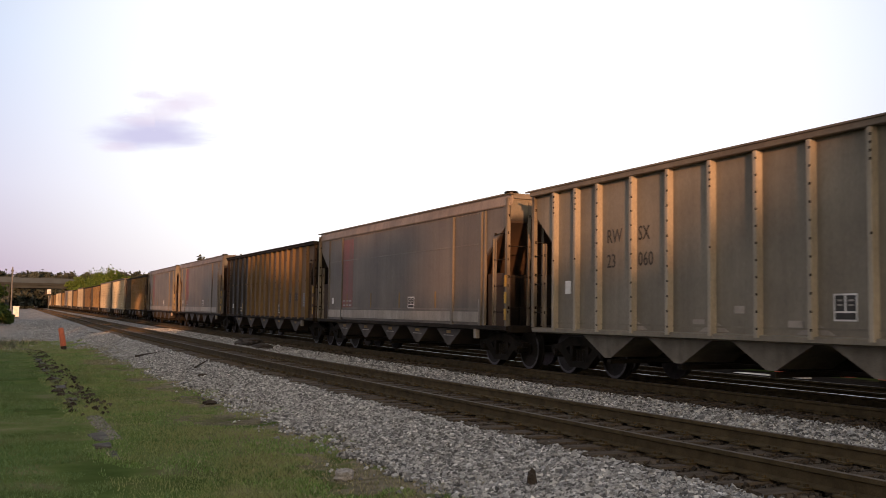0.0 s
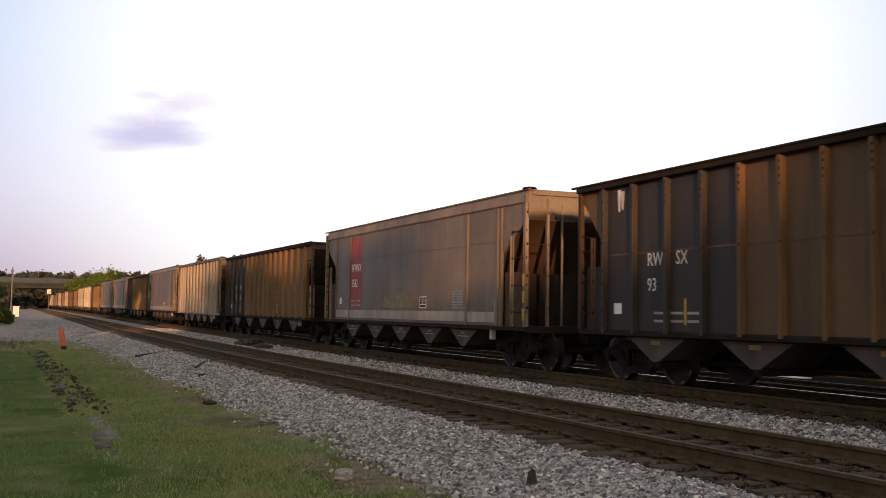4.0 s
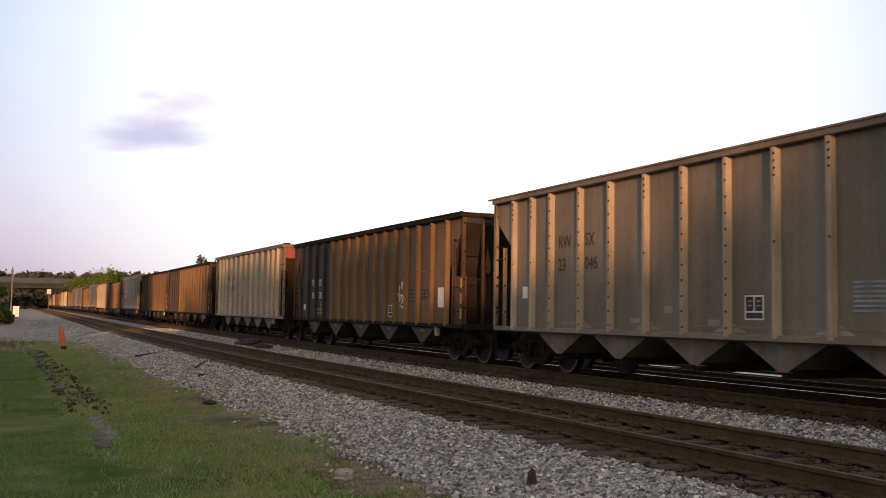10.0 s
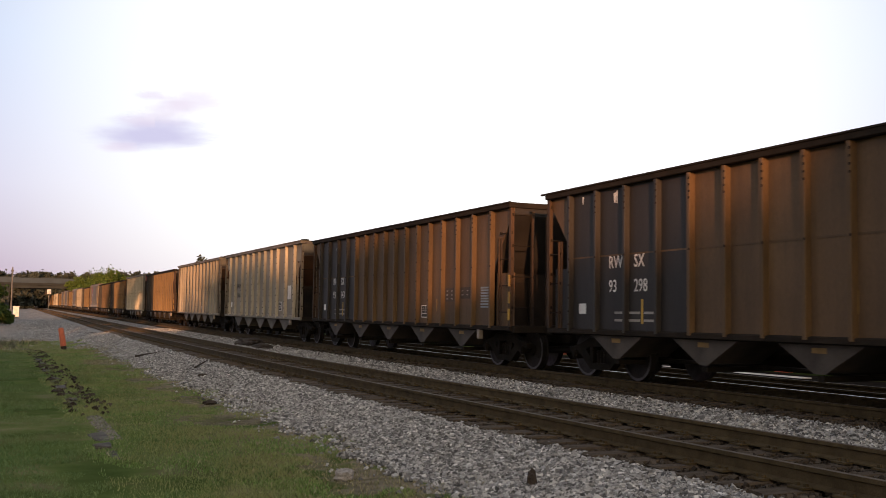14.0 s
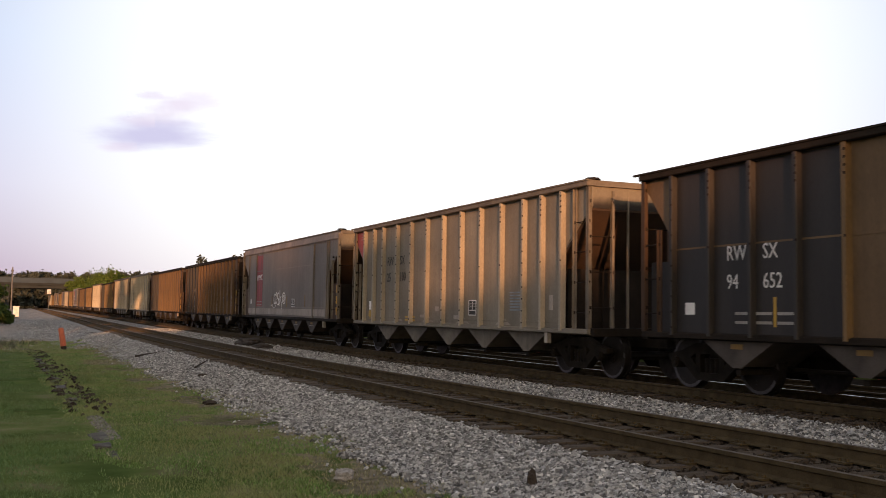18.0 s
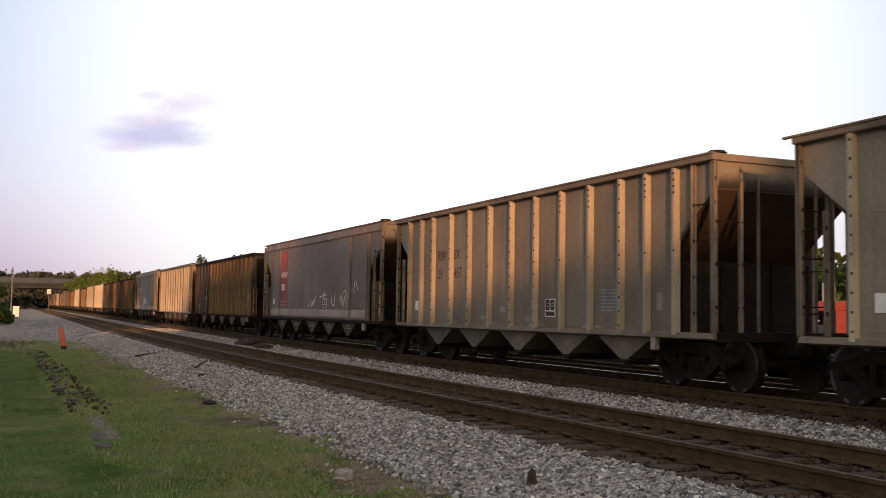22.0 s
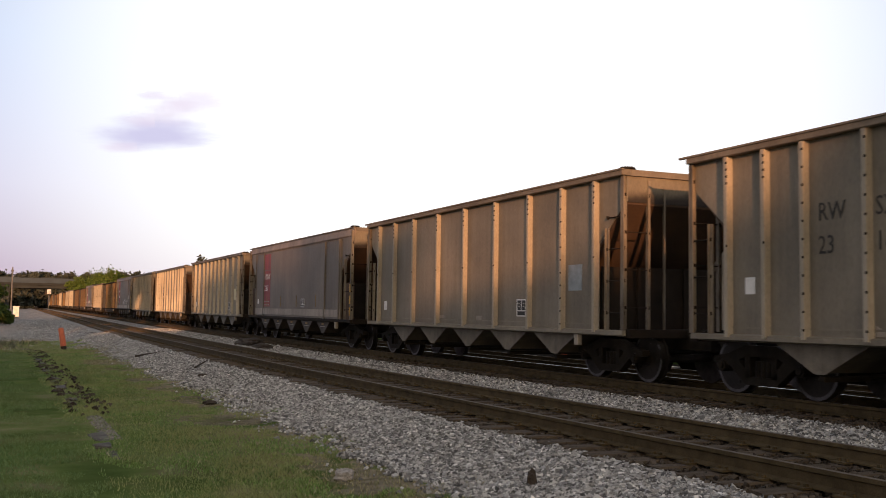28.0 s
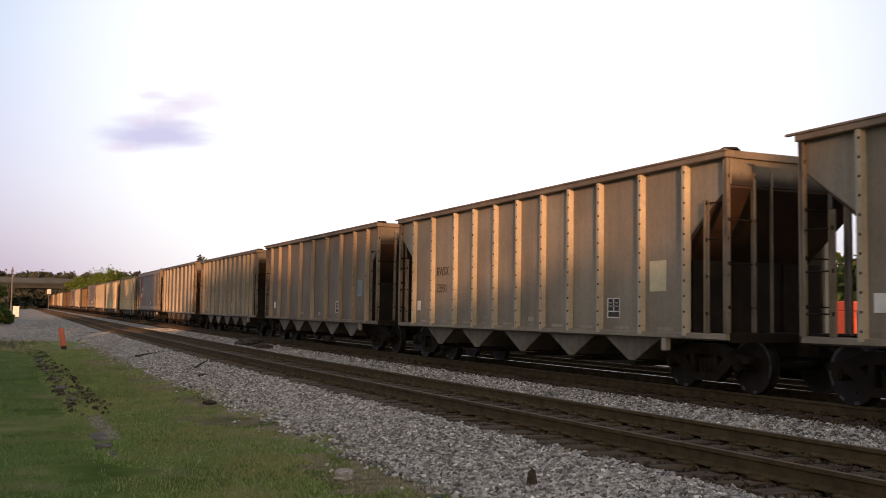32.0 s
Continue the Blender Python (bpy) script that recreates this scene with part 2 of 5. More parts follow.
def ground_height(x, y):
    """Height of the ground sheet: grass, ballast shoulder, track bed, yard behind."""
    pts = ((-400, -0.6), (-4, -0.5), (3.4, -0.44), (4.2, -0.40), (5.2, -0.285), (5.5, -0.25), (5.75, -0.225), (8.2, -0.222), (8.8, -0.22), (9.5, -0.26), (10.2, -0.22), (13.7, -0.20), (14.6, -0.32), (16.5, -0.5), (400, -0.5))
    for (xa, za), (xb, zb) in zip(pts, pts[1:]):
        if x <= xb:
            return za + (zb - za) * (x - xa) / (xb - xa) + climb(x, y)
    return pts[-1][1]


def build_ground():
    xs = [-1500, -400, -120, -40, -15, -8, -4, -2, 0, 1, 2, 3, 3.4, 3.8, 4.2, 4.6, 5.0, 5.4, 5.8, 6.4, 7, 7.7, 8.4, 9.0, 9.25, 9.5, 9.85, 10.2, 11, 12, 13, 13.7, 14.2, 14.6, 15.5, 16.5, 20, 30, 60, 150, 500, 2500]
    ys = [-600, -200, -100, -50, -20, -8] + [-4 + 0.75 * i for i in range(80)] + [57 + 5 * i for i in range(60)] + [380, 420, 500, 600, 1000, 1800, 3500]
    verts, faces, plan = [], [], []
    for y in ys:
        for x in xs:
            plan.append(float(x))
            dz = 0.03 * noise.noise((x * 0.5, y * 0.35, 0)) if -10 < x < 5 and -5 < y < 70 else 0
            verts.append((x + bend(min(y, 600)), y, ground_height(x, min(y, 600)) + dz))
    k = len(xs)
    for j in range(len(ys) - 1):
        for i in range(k - 1):
            faces.append((j * k + i, j * k + i + 1, (j + 1) * k + i + 1, (j + 1) * k + i))
    me = bpy.data.meshes.new("ground")
    me.from_pydata(verts, [], faces)
    me.shade_smooth()
    me.attributes.new("plan_x", "FLOAT", "POINT").data.foreach_set("value", plan)
    me.materials.append(ground_material())
    tagged(new("ground", me), "grass verge meeting gray crushed stone ballast beside the tracks", "ground", kind="structure")


def ground_material():
    m = bpy.data.materials.new("verge_and_ballast")
    m.use_nodes = True
    nt = m.node_tree
    n, l = nt.nodes.new, nt.links.new
    bs = nt.nodes["Principled BSDF"]
    bs.inputs["Roughness"].default_value, bs.inputs["Specular IOR Level"].default_value = 0.95, 0.0
    tc, pos, at = n("ShaderNodeTexCoord"), n("ShaderNodeSeparateXYZ"), n("ShaderNodeAttribute")
    # x across the line of the tracks, whichever way it bends
    at.attribute_name = "plan_x"
    l(tc.outputs["Object"], pos.inputs[0])
    across, along = at.outputs["Fac"], pos.outputs[1]

    def tex(scale, detail=5):
        t = n("ShaderNodeTexNoise")
        t.inputs["Scale"].default_value, t.inputs["Detail"].default_value = scale, detail
        l(tc.outputs["Object"], t.inputs[0])
        return t

    def ramp(src, stops):
        r = n("ShaderNodeValToRGB")
        e = r.color_ramp.elements
        e[0].position, e[0].color = stops[0][0], (*stops[0][1], 1)
        e[1].position, e[1].color = stops[-1][0], (*stops[-1][1], 1)
        for at, col in stops[1:-1]:
            e.new(at).color = (*col, 1)
        l(src, r.inputs[0])
        return r.outputs[0]

    def mixed(fac, c1, c2):
        x = n("ShaderNodeMix")
        x.data_type = "RGBA"
        l(fac, x.inputs[0])
        l(c1, x.inputs[6])
        l(c2, x.inputs[7])
        return x.outputs[2]

    def math_node(op, *ins):
        x = n("ShaderNodeMath")
        x.operation = op
        for i, v in enumerate(ins):
            if isinstance(v, (int, float)):
                x.inputs[i].default_value = v
            else:
                l(v, x.inputs[i])
        return x.outputs[0]

    grass = ramp(tex(1.3, 6).outputs[0], ((0.3, (0.068, 0.104, 0.031)), (0.48, (0.10, 0.138, 0.043)), (0.6, (0.14, 0.155, 0.065)), (0.72, (0.21, 0.19, 0.12))))
    vor = n("ShaderNodeTexVoronoi")
    vor.inputs["Scale"].default_value = 24.0
    l(tc.outputs["Object"], vor.inputs[0])
    stone = ramp(vor.outputs["Color"], ((0.0, (0.14, 0.137, 0.132)), (0.5, (0.28, 0.273, 0.263)), (1.0, (0.46, 0.45, 0.435))))
    rusty = ramp(tex(9.0).outputs[0], ((0.3, (0.030, 0.023, 0.015)), (0.7, (0.075, 0.058, 0.038))))
    wob = math_node("MULTIPLY", math_node("SUBTRACT", tex(0.9, 6).outputs[0], 0.5), 2.4)
    xx = math_node("ADD", across, wob)

    def step(x0, x1, src):
        r = n("ShaderNodeMapRange")
        r.interpolation_type = "SMOOTHSTEP"
        r.inputs[1].default_value, r.inputs[2].default_value = x0, x1
        l(src, r.inputs[0])
        return r.outputs[0]

    # gravel also where the verge ends, farther along the line
    yy = math_node("ADD", along, math_node("MULTIPLY", wob, 6.0))
    stony = math_node("MAXIMUM", step(4.0, 4.35, xx), math_node("MULTIPLY", step(45.0, 50.0, yy), step(-3.0, -1.6, xx)))
    # dry trodden soil along the ragged edge of the grass
    soil = ramp(tex(6.0, 6).outputs[0], ((0.3, (0.14, 0.12, 0.08)), (0.7, (0.27, 0.235, 0.175))))
    c = mixed(math_node("MULTIPLY", step(2.2, 3.5, xx), step(0.40, 0.50, tex(1.7, 5).outputs[0])), grass, soil)
    c = mixed(stony, c, stone)
    small = math_node("ADD", across, math_node("MULTIPLY", wob, 0.25))
    bed1 = math_node("MULTIPLY", step(5.55, 5.75, small), math_node("SUBTRACT", 1.0, step(8.2, 8.45, small)))
    bed2 = math_node("MULTIPLY", step(10.25, 10.5, small), math_node("SUBTRACT", 1.0, step(13.6, 13.9, small)))
    c = mixed(math_node("MAXIMUM", bed1, bed2), c, rusty)
    broad = ramp(tex(0.6, 6).outputs[0], ((0.3, (0.6, 0.6, 0.6)), (0.7, (1.15, 1.13, 1.1))))
    tone = n("ShaderNodeMix")
    tone.data_type, tone.blend_type = "RGBA", "MULTIPLY"
    tone.inputs[0].default_value = 1.0
    l(c, tone.inputs[6])
    l(broad, tone.inputs[7])
    c = tone.outputs[2]
    # yard ground beyond the train: the train's shadow painted in as near-black
    shaded_yard = ramp(tex(5.0, 5).outputs[0], ((0.3, (0.010, 0.009, 0.008)), (0.7, (0.026, 0.023, 0.02))))
    c = mixed(step(13.5, 14.0, xx), c, shaded_yard)
    far = ramp(tex(0.05, 5).outputs[0], ((0.35, (0.035, 0.055, 0.015)), (0.65, (0.08, 0.095, 0.03))))
    c = mixed(step(23.0, 24.0, xx), c, far)
    l(c, bs.inputs["Base Color"])
    bp = n("ShaderNodeBump")
    bp.inputs["Strength"].default_value, bp.inputs["Distance"].default_value = 0.6, 0.03
    l(vor.outputs["Distance"], bp.inputs["Height"])
    l(bp.outputs[0], bs.inputs["Normal"])
    return m


M["rail_side"] = mat("rusty_rail_web", (0.082, 0.060, 0.031), (0.05, 0.037, 0.019), 0.9, scale=6, spec=0.12)
M["rail_top"] = mat("polished_rail_head", (0.42, 0.42, 0.43), (0.3, 0.3, 0.31), 0.28, 0.95, scale=3, bump=0.03)
M["rail_dull"] = mat("dull_rail_head", (0.105, 0.082, 0.062), (0.07, 0.055, 0.043), 0.7, 0.1, scale=3, bump=0.03)
M["tie"] = mat("weathered_creosote_wood", (0.092, 0.067, 0.043), (0.042, 0.030, 0.019), 0.9, scale=3, stretch=(0.4, 6, 6), bump=0.5)


def along_line(prof):
    """A profile drawn out along the climbing, bending line of the tracks."""
    bm = B()
    rings = []
    for y in [-300, -60, 0, 8] + [12 + 4 * i for i in range(60)] + [270, 300, 350, 420, 600]:
        rings.append([bm.verts.new((a + bend(y), y, z + rise(y))) for a, z in prof])
    k = len(prof)
    for r0, r1 in zip(rings, rings[1:]):
        for i in range(k):
            bm.faces.new((r0[i], r0[(i + 1) % k], r1[(i + 1) % k], r1[i]))
    bmesh.ops.recalc_face_normals(bm, faces=bm.faces)
    return bm


def rail(parent, x, top_material):
    prof = ((-0.07, -0.17), (0.07, -0.17), (0.07, -0.155), (0.012, -0.135), (0.01, -0.05), (0.036, -0.04), (0.036, -0.004), (-0.036, -0.004), (-0.036, -0.04), (-0.01, -0.05), (-0.012, -0.135), (-0.07, -0.155))
    r = part("rail", along_line([(x + a, z) for a, z in prof]), M["rail_side"], parent)
    crown = ((-0.035, -0.012), (0.035, -0.012), (0.035, -0.008), (0.022, -0.003), (0.008, 0.0), (-0.008, 0.0), (-0.022, -0.003), (-0.035, -0.008))
    part("rail_head", along_line([(x + a, z) for a, z in crown]), top_material, r, "worn steel running surface")


def track(name, x, label, tops, y0, count):
    """Two rails and their ties; x is the near rail's outer side."""
    t = tagged(new(name), label, "railway track", kind="structure")
    rail(t, x, tops[0])
    rail(t, x + GAUGE - 0.035, tops[1])
    rnd = random.Random(name)
    meshes = []
    for k in range(6):
        bm = B()
        box(bm, -1.3, 1.3, -0.11, 0.11, -0.17, 0.0, 0.012)
        for v in bm.verts:
            v.co += Vector((rnd.uniform(-0.03, 0.03), rnd.uniform(-0.008, 0.008), rnd.uniform(-0.012, 0.004)))
        me = bpy.data.meshes.new("tie")
        bm.to_mesh(me)
        bm.free()
        me.materials.append(M["tie"])
        meshes.append(me)
    bm = B()
    for i in range(count):
        y = y0 + 0.495 * i
        ob = new("tie", meshes[rnd.randrange(6)])
        ob.parent = t
        dx, dz = bend(y), rise(y)
        ob.location = (x + GAUGE / 2 + rnd.uniform(-0.07, 0.07) + dx, y, -0.172 + dz - rnd.uniform(0, 0.012))
        ob.rotation_euler = (0, 0, rnd.uniform(-0.03, 0.03))
        for rx in (x + dx, x + dx + GAUGE - 0.035):
            box(bm, rx - 0.17, rx + 0.17, y - 0.09, y + 0.09, dz - 0.176, dz - 0.157)
            for sx in (-0.1, 0.1):
                for sy in (-0.05, 0.05):
                    box(bm, rx + sx - 0.015, rx + sx + 0.015, y + sy - 0.015, y + sy + 0.015, dz - 0.157, dz - 0.13)
    tagged(part("tie_plates", bm, M["rail_side"], t, "rusty tie plates and spikes"), kind="stuff")
    bm = B()
    y = y0 + 0.495 * count
    while y < 260:
        c, dz = x + GAUGE / 2 + bend(y), rise(y)
        box(bm, c - 1.3, c + 1.3, y - 0.11, y + 0.11, dz - 0.3, dz - 0.172)
        y += 0.495
    tagged(part("far_ties", bm, M["tie"], t), kind="stuff")
    return t


build_ground()
track("near_track", X1, "empty railway track with rusty rails on wooden ties", (M["rail_dull"], M["rail_dull"]), 3.0, 150)
track("train_track", X2, "railway track under the train, with polished rail heads", (M["rail_dull"], M["rail_top"]), 3.0, 80)
track("yard_track", 16.0, "unused yard track with dull rails beyond the train", (M["rail_dull"], M["rail_dull"]), 14.0, 60).location.z = -0.2


# ---- bridge, hills, trees, trackside things in the distance ----
# concrete darkened and blued: the bridge's shade is put into the colour
M["concrete"] = mat("shade_toned_concrete", (0.055, 0.075, 0.093), (0.042, 0.056, 0.07), 0.85, scale=0.4)
# darker copy for deck, girders, piers and abutment, their shadow painted in
M["shadewall"] = mat("shaded_bridge_concrete", (0.036, 0.042, 0.044), (0.024, 0.028, 0.029), 0.9, scale=0.3)


def bridge(y):
    br = tagged(new("road_bridge"), "low gray concrete road bridge crossing over the tracks", "bridge", kind="structure")
    part("deck", box(B(), -74, 24, y, y + 12, 8.6, 9.35), M["shadewall"], br)
    part("parapet", box(B(), -74, 24, y - 0.3, y + 0.06, 9.2, 10.6), M["concrete"], br, "gray concrete parapet")
    part("railing", box(B(), -74, 24, y - 0.05, y + 0.05, 10.75, 10.85), M["shadewall"], br)
    for i in range(25):
        part("railing_post", box(B(), -72 + 4 * i, -71.9 + 4 * i, y - 0.05, y + 0.05, 10.6, 10.75), M["shadewall"], br)
    for i in range(6):
        part("girder", box(B(), -74, 24, y + 0.6 + i * 2.0, y + 1.1 + i * 2.0, 7.8, 8.6), M["shadewall"], br)
    for x in (-11.5, 3.0, 23):
        part("pier", box(B(), x - 0.7, x + 0.7, y + 1, y + 11, 0.5, 7.8), M["shadewall"], br)
    part("abutment", prism(B(), [(-74, 8.6), (-74, 0.5), (-19, 0.5), (-31, 8.6)], "y", y + 0.5, y + 11.5), M["shadewall"], br)


bridge(300.0)


def leaf_cloud(rnd, centre, radii, count, size, hollow=0.45):
    """Many small bent leaf clumps spread through an uneven ellipsoid: lists of vertices and faces."""
    vs, fs = [], []
    while len(fs) < count * 2:
        d = Vector((rnd.gauss(0, 1), rnd.gauss(0, 1), rnd.gauss(0, 1))).normalized()
        lump = 0.75 + 0.45 * noise.noise(d * 2.2 + Vector(centre) * 0.37)
        r = (hollow + (1 - hollow) * rnd.random() ** 0.6) * lump
        c = Vector(centre) + Vector((d.x * radii[0], d.y * radii[1], d.z * radii[2])) * r
        u = Vector((rnd.gauss(0, 1), rnd.gauss(0, 1), rnd.gauss(0, 0.6))).normalized()
        w = u.cross(Vector((rnd.gauss(0, 1), rnd.gauss(0, 1), rnd.gauss(0, 1)))).normalized()
        s = size * rnd.uniform(0.6, 1.4)
        k = len(vs)
        vs += [tuple(c - u * s), tuple(c + w * s * 0.6 + u * s * 0.1), tuple(c + u * s), tuple(c - w * s * 0.6 - u * s * 0.1 + Vector((0, 0, s * 0.3)))]
        fs += [(k, k + 1, k + 2), (k, k + 2, k + 3)]
    return vs, fs


def island_material(name, stops, rough=0.9, noise_scale=0.0, low=None):
    """Colour picked piece by piece within a joined mesh."""
    m = bpy.data.materials.new(name)
    m.use_nodes = True
    nt = m.node_tree
    n, l = nt.nodes.new, nt.links.new
    bs = nt.nodes["Principled BSDF"]
    bs.inputs["Roughness"].default_value, bs.inputs["Specular IOR Level"].default_value = rough, 0.15
    g, r = n("ShaderNodeNewGeometry"), n("ShaderNodeValToRGB")
    e = r.color_ramp.elements
    e[0].position, e[0].color = stops[0][0], (*stops[0][1], 1)
    e[1].position, e[1].color = stops[-1][0], (*stops[-1][1], 1)
    for at, col in stops[1:-1]:
        e.new(at).color = (*col, 1)
    l(g.outputs["Random Per Island"], r.inputs[0])
    col = r.outputs[0]
    if noise_scale:
        tc, t, mr, hs = n("ShaderNodeTexCoord"), n("ShaderNodeTexNoise"), n("ShaderNodeMapRange"), n("ShaderNodeMix")
        t.inputs["Scale"].default_value, t.inputs["Detail"].default_value = noise_scale, 4
        l(tc.outputs["Object"], t.inputs[0])
        mr.inputs[1].default_value, mr.inputs[2].default_value = 0.4, 0.62
        l(t.outputs[0], mr.inputs[0])
        hs.data_type = "RGBA"
        hs.inputs[7].default_value = (*low, 1)
        l(mr.outputs[0], hs.inputs[0])
        l(col, hs.inputs[6])
        col = hs.outputs[2]
    l(col, bs.inputs["Base Color"])
    return m


M["leaf"] = island_material("summer_foliage", ((0.0, (0.030, 0.052, 0.014)), (0.5, (0.055, 0.085, 0.020)), (1.0, (0.085, 0.115, 0.03))))
M["bright_leaf"] = island_material("yellow_green_foliage", ((0.0, (0.045, 0.08, 0.014)), (0.5, (0.08, 0.12, 0.022)), (1.0, (0.12, 0.155, 0.034))))
# green grayed down: some distance haze is put into the leaf colour
M["dark_leaf"] = island_material("hazed_dark_foliage", ((0.0, (0.04, 0.046, 0.036)), (0.5, (0.05, 0.056, 0.043)), (1.0, (0.06, 0.066, 0.052))))
M["bark"] = mat("gray_brown_bark", (0.12, 0.09, 0.065), (0.06, 0.045, 0.034), 0.95, scale=5, stretch=(1, 1, 0.2), bump=0.5)


def mesh_of(name, vs, fs, material, parent=None):
    me = bpy.data.meshes.new(name)
    me.from_pydata(vs, [], fs)
    me.materials.append(material)
    ob = new(name, me)
    ob.parent = parent
    return ob


def tree(x, y, h, r, seed, label="broad green tree at the edge of the woods", leaves=900, size=0.32, leaf="leaf", z=-0.5, lift=0.42, group="trees"):
    """A tapered trunk with limbs, and a crown of leaf clumps round the limbs' ends."""
    rnd = random.Random(seed)
    t = tagged(new("tree"), label, "tree", group)
    t.location = (x, y, z)
    bm = B()
    top = h * (lift + 0.2)
    rod(bm, (0, 0, 0), (0.1, 0, top), h * 0.025, 9, h * 0.012)
    vs, fs = [], []
    n = 7
    for i in range(n):
        a = i * 2.4 + rnd.random()
        z0, reach = h * rnd.uniform(lift * 0.7, lift + 0.15), r * rnd.uniform(0.45, 0.75)
        z1 = h * rnd.uniform(lift + 0.08, 0.84)
        tip = Vector((reach * math.cos(a), reach * math.sin(a), z1))
        rod(bm, (0.05, 0, z0), tip, h * 0.010, 6, h * 0.004)
        s = r * rnd.uniform(0.42, 0.62)
        v, f = leaf_cloud(rnd, tip, (s, s, s * 0.85), leaves // (n + 1), size, 0.15)
        k = len(vs)
        vs += v
        fs += [tuple(j + k for j in q) for q in f]
    v, f = leaf_cloud(rnd, (0, 0, h * (lift + 1.0) / 2), (r * 0.85, r * 0.85, h * (1 - lift) * 0.56), leaves // 2, size, 0.05)
    k = len(vs)
    vs += v
    fs += [tuple(j + k for j in q) for q in f]
    part("trunk", bm, M["bark"], t)
    mesh_of("crown", vs, fs, M[leaf], t)
    return t


# unseen woods added behind the camera: they keep the low sun off the near tracks, but for a dip in their tops
for i, (x, h, r) in enumerate(((-12.6, 16.0, 2.8), (-16.4, 17.0, 2.6), (-20.6, 14.3, 2.0), (-24.4, 15.8, 2.6), (-27.6, 19.5, 3.2), (-31.0, 20.5, 3.4), (-34.4, 21.8, 2.6), (-36.4, 20.6, 1.7), (-39.0, 16.6, 3.4), (-43.5, 17.6, 3.4), (-48.0, 18.6, 3.4), (-53.0, 19.8, 3.6))):
    tree(x, -70 + (i % 2) * 2.0, h, r, 100 + i, "tall dense tree in unseen woods added to shade the line", 5600, 0.42, lift=0.35)
for i, (x, h, r) in enumerate(((-12.0, 14.0, 3.0), (-15.6, 13.9, 3.0), (-18.6, 14.0, 2.8), (-20.2, 13.9, 2.4), (-21.8, 14.3, 2.8), (-25.0, 14.5, 2.8), (-28.4, 15.5, 3.0), (-32.0, 16.0, 3.2), (-36.0, 13.5, 3.2), (-40.5, 14.0, 3.2), (-45.0, 14.0, 3.2))):
    tree(x, -65 + (i % 2) * 2, h, r, 150 + i, "tall dense tree in unseen woods added to shade the line", 5000, 0.42, lift=0.2)

# added unseen row that sharpens the shade's upper edge on the cars
for i, x in enumerate((-12.6, -14.6, -16.6, -18.6, -20.6, -22.6, -24.6)):
    tree(x, -60 + (i % 2) * 1.2, 12.9 + 0.5 * noise.noise((x, 0, 0)), 2.6, 170 + i, "tall dense tree in unseen woods added to shade the line", 5200, 0.4, lift=0.2)

# unseen trees added on the lawn's far side: they shade the gravel and a stretch of the train, with the low sun passing
# under the last crowns
for i, (x, h, r, lift) in enumerate(((-4.6, 5.2, 1.9, 0.1), (-7.4, 5.8, 2.0, 0.1), (-12.6, 15.5, 2.5, 0.1), (-16.0, 16.5, 2.7, 0.1), (-19.6, 18.0, 2.7, 0.34), (-23.4, 19.5, 2.7, 0.36), (-27.2, 11.5, 2.5, 0.1))):
    tree(x, 19 + (i % 2) * 2.0, h, r, 180 + i, "unseen leafy tree added by the lawn for its shade", 4200, 0.34, lift=lift, group="lawn trees")

# belt of trees beyond the yard, seen between and over the cars
rnd = random.Random(7)
for i in range(26):
    y = 26 + i * 7.0 + rnd.uniform(-2, 2)
    tree(41 + rnd.uniform(-3, 5), y, rnd.uniform(6.0, 7.6) if y < 150 else rnd.uniform(7.0, 9.5), rnd.uniform(2.8, 4.0), 300 + i, leaves=800, size=0.32, lift=0.25)
for x, y, h, r in ((41, 221, 14.9, 3.2), (41, 203, 12.9, 3.4), (41, 195, 13.1, 3.2), (41, 186, 13.2, 3.2), (41, 178, 12.4, 3.0), (24.0, 182, 8.0, 3.0), (42, 212, 12.0, 3.5), (41, 283, 13.6, 2.4)):
    tree(x, y, h, r, int(y), leaves=4200, size=0.33, leaf="dark_leaf", lift=0.25)
# bright trees by the bridge's end
for i, (x, y, h, r) in enumerate(((20.6, 296, 10.6, 3.4), (23.6, 292, 12.6, 4.4), (27.2, 288, 13.4, 4.6), (30.8, 290, 12.4, 4.0), (22.4, 284, 9.6, 3.4), (26.2, 280, 9.8, 4.0), (30.2, 280, 9.4, 3.4))):
    tree(x, y, h, r, 500 + i, "yellow-green tree in evening sun by the bridge", 3400, 0.24, "bright_leaf", z=0.8, lift=0.12, group="trees by the bridge")


def woods(name, label, along, depth, height, material, count, size, seed, z=-0.5, crown=3.0):
    """A distant wood as one uneven mass of crowns along a line from a to b, each of many leaf clumps."""
    rnd = random.Random(seed)
    (ax, ay), (bx, by) = along
    vs, fs = [], []
    for i in range(count):
        s = rnd.random()
        x, y = ax + (bx - ax) * s + rnd.uniform(-depth, depth), ay + (by - ay) * s + rnd.uniform(-depth, depth)
        h = height * (0.8 + 0.22 * noise.noise((s * 9.0, seed, 0.3)) + 0.12 * noise.noise((s * 37.0, seed, 2.1)) + 0.06 * rnd.random())
        r = crown * rnd.uniform(0.7, 1.25)
        for top in (h - r * 0.7, h - r * 2.1, h - r * 3.5, h - r * 4.9):
            if top > r * 0.4:
                v, f = leaf_cloud(rnd, (x, y, z + top), (r, r, r * 0.85), 60, size, 0.1)
                k = len(vs)
                vs += v
                fs += [tuple(j + k for j in q) for q in f]
    tagged(mesh_of(name, vs, fs, material), label, "woods", kind="stuff")


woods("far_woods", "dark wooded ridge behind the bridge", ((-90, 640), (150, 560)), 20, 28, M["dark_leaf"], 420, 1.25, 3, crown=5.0)
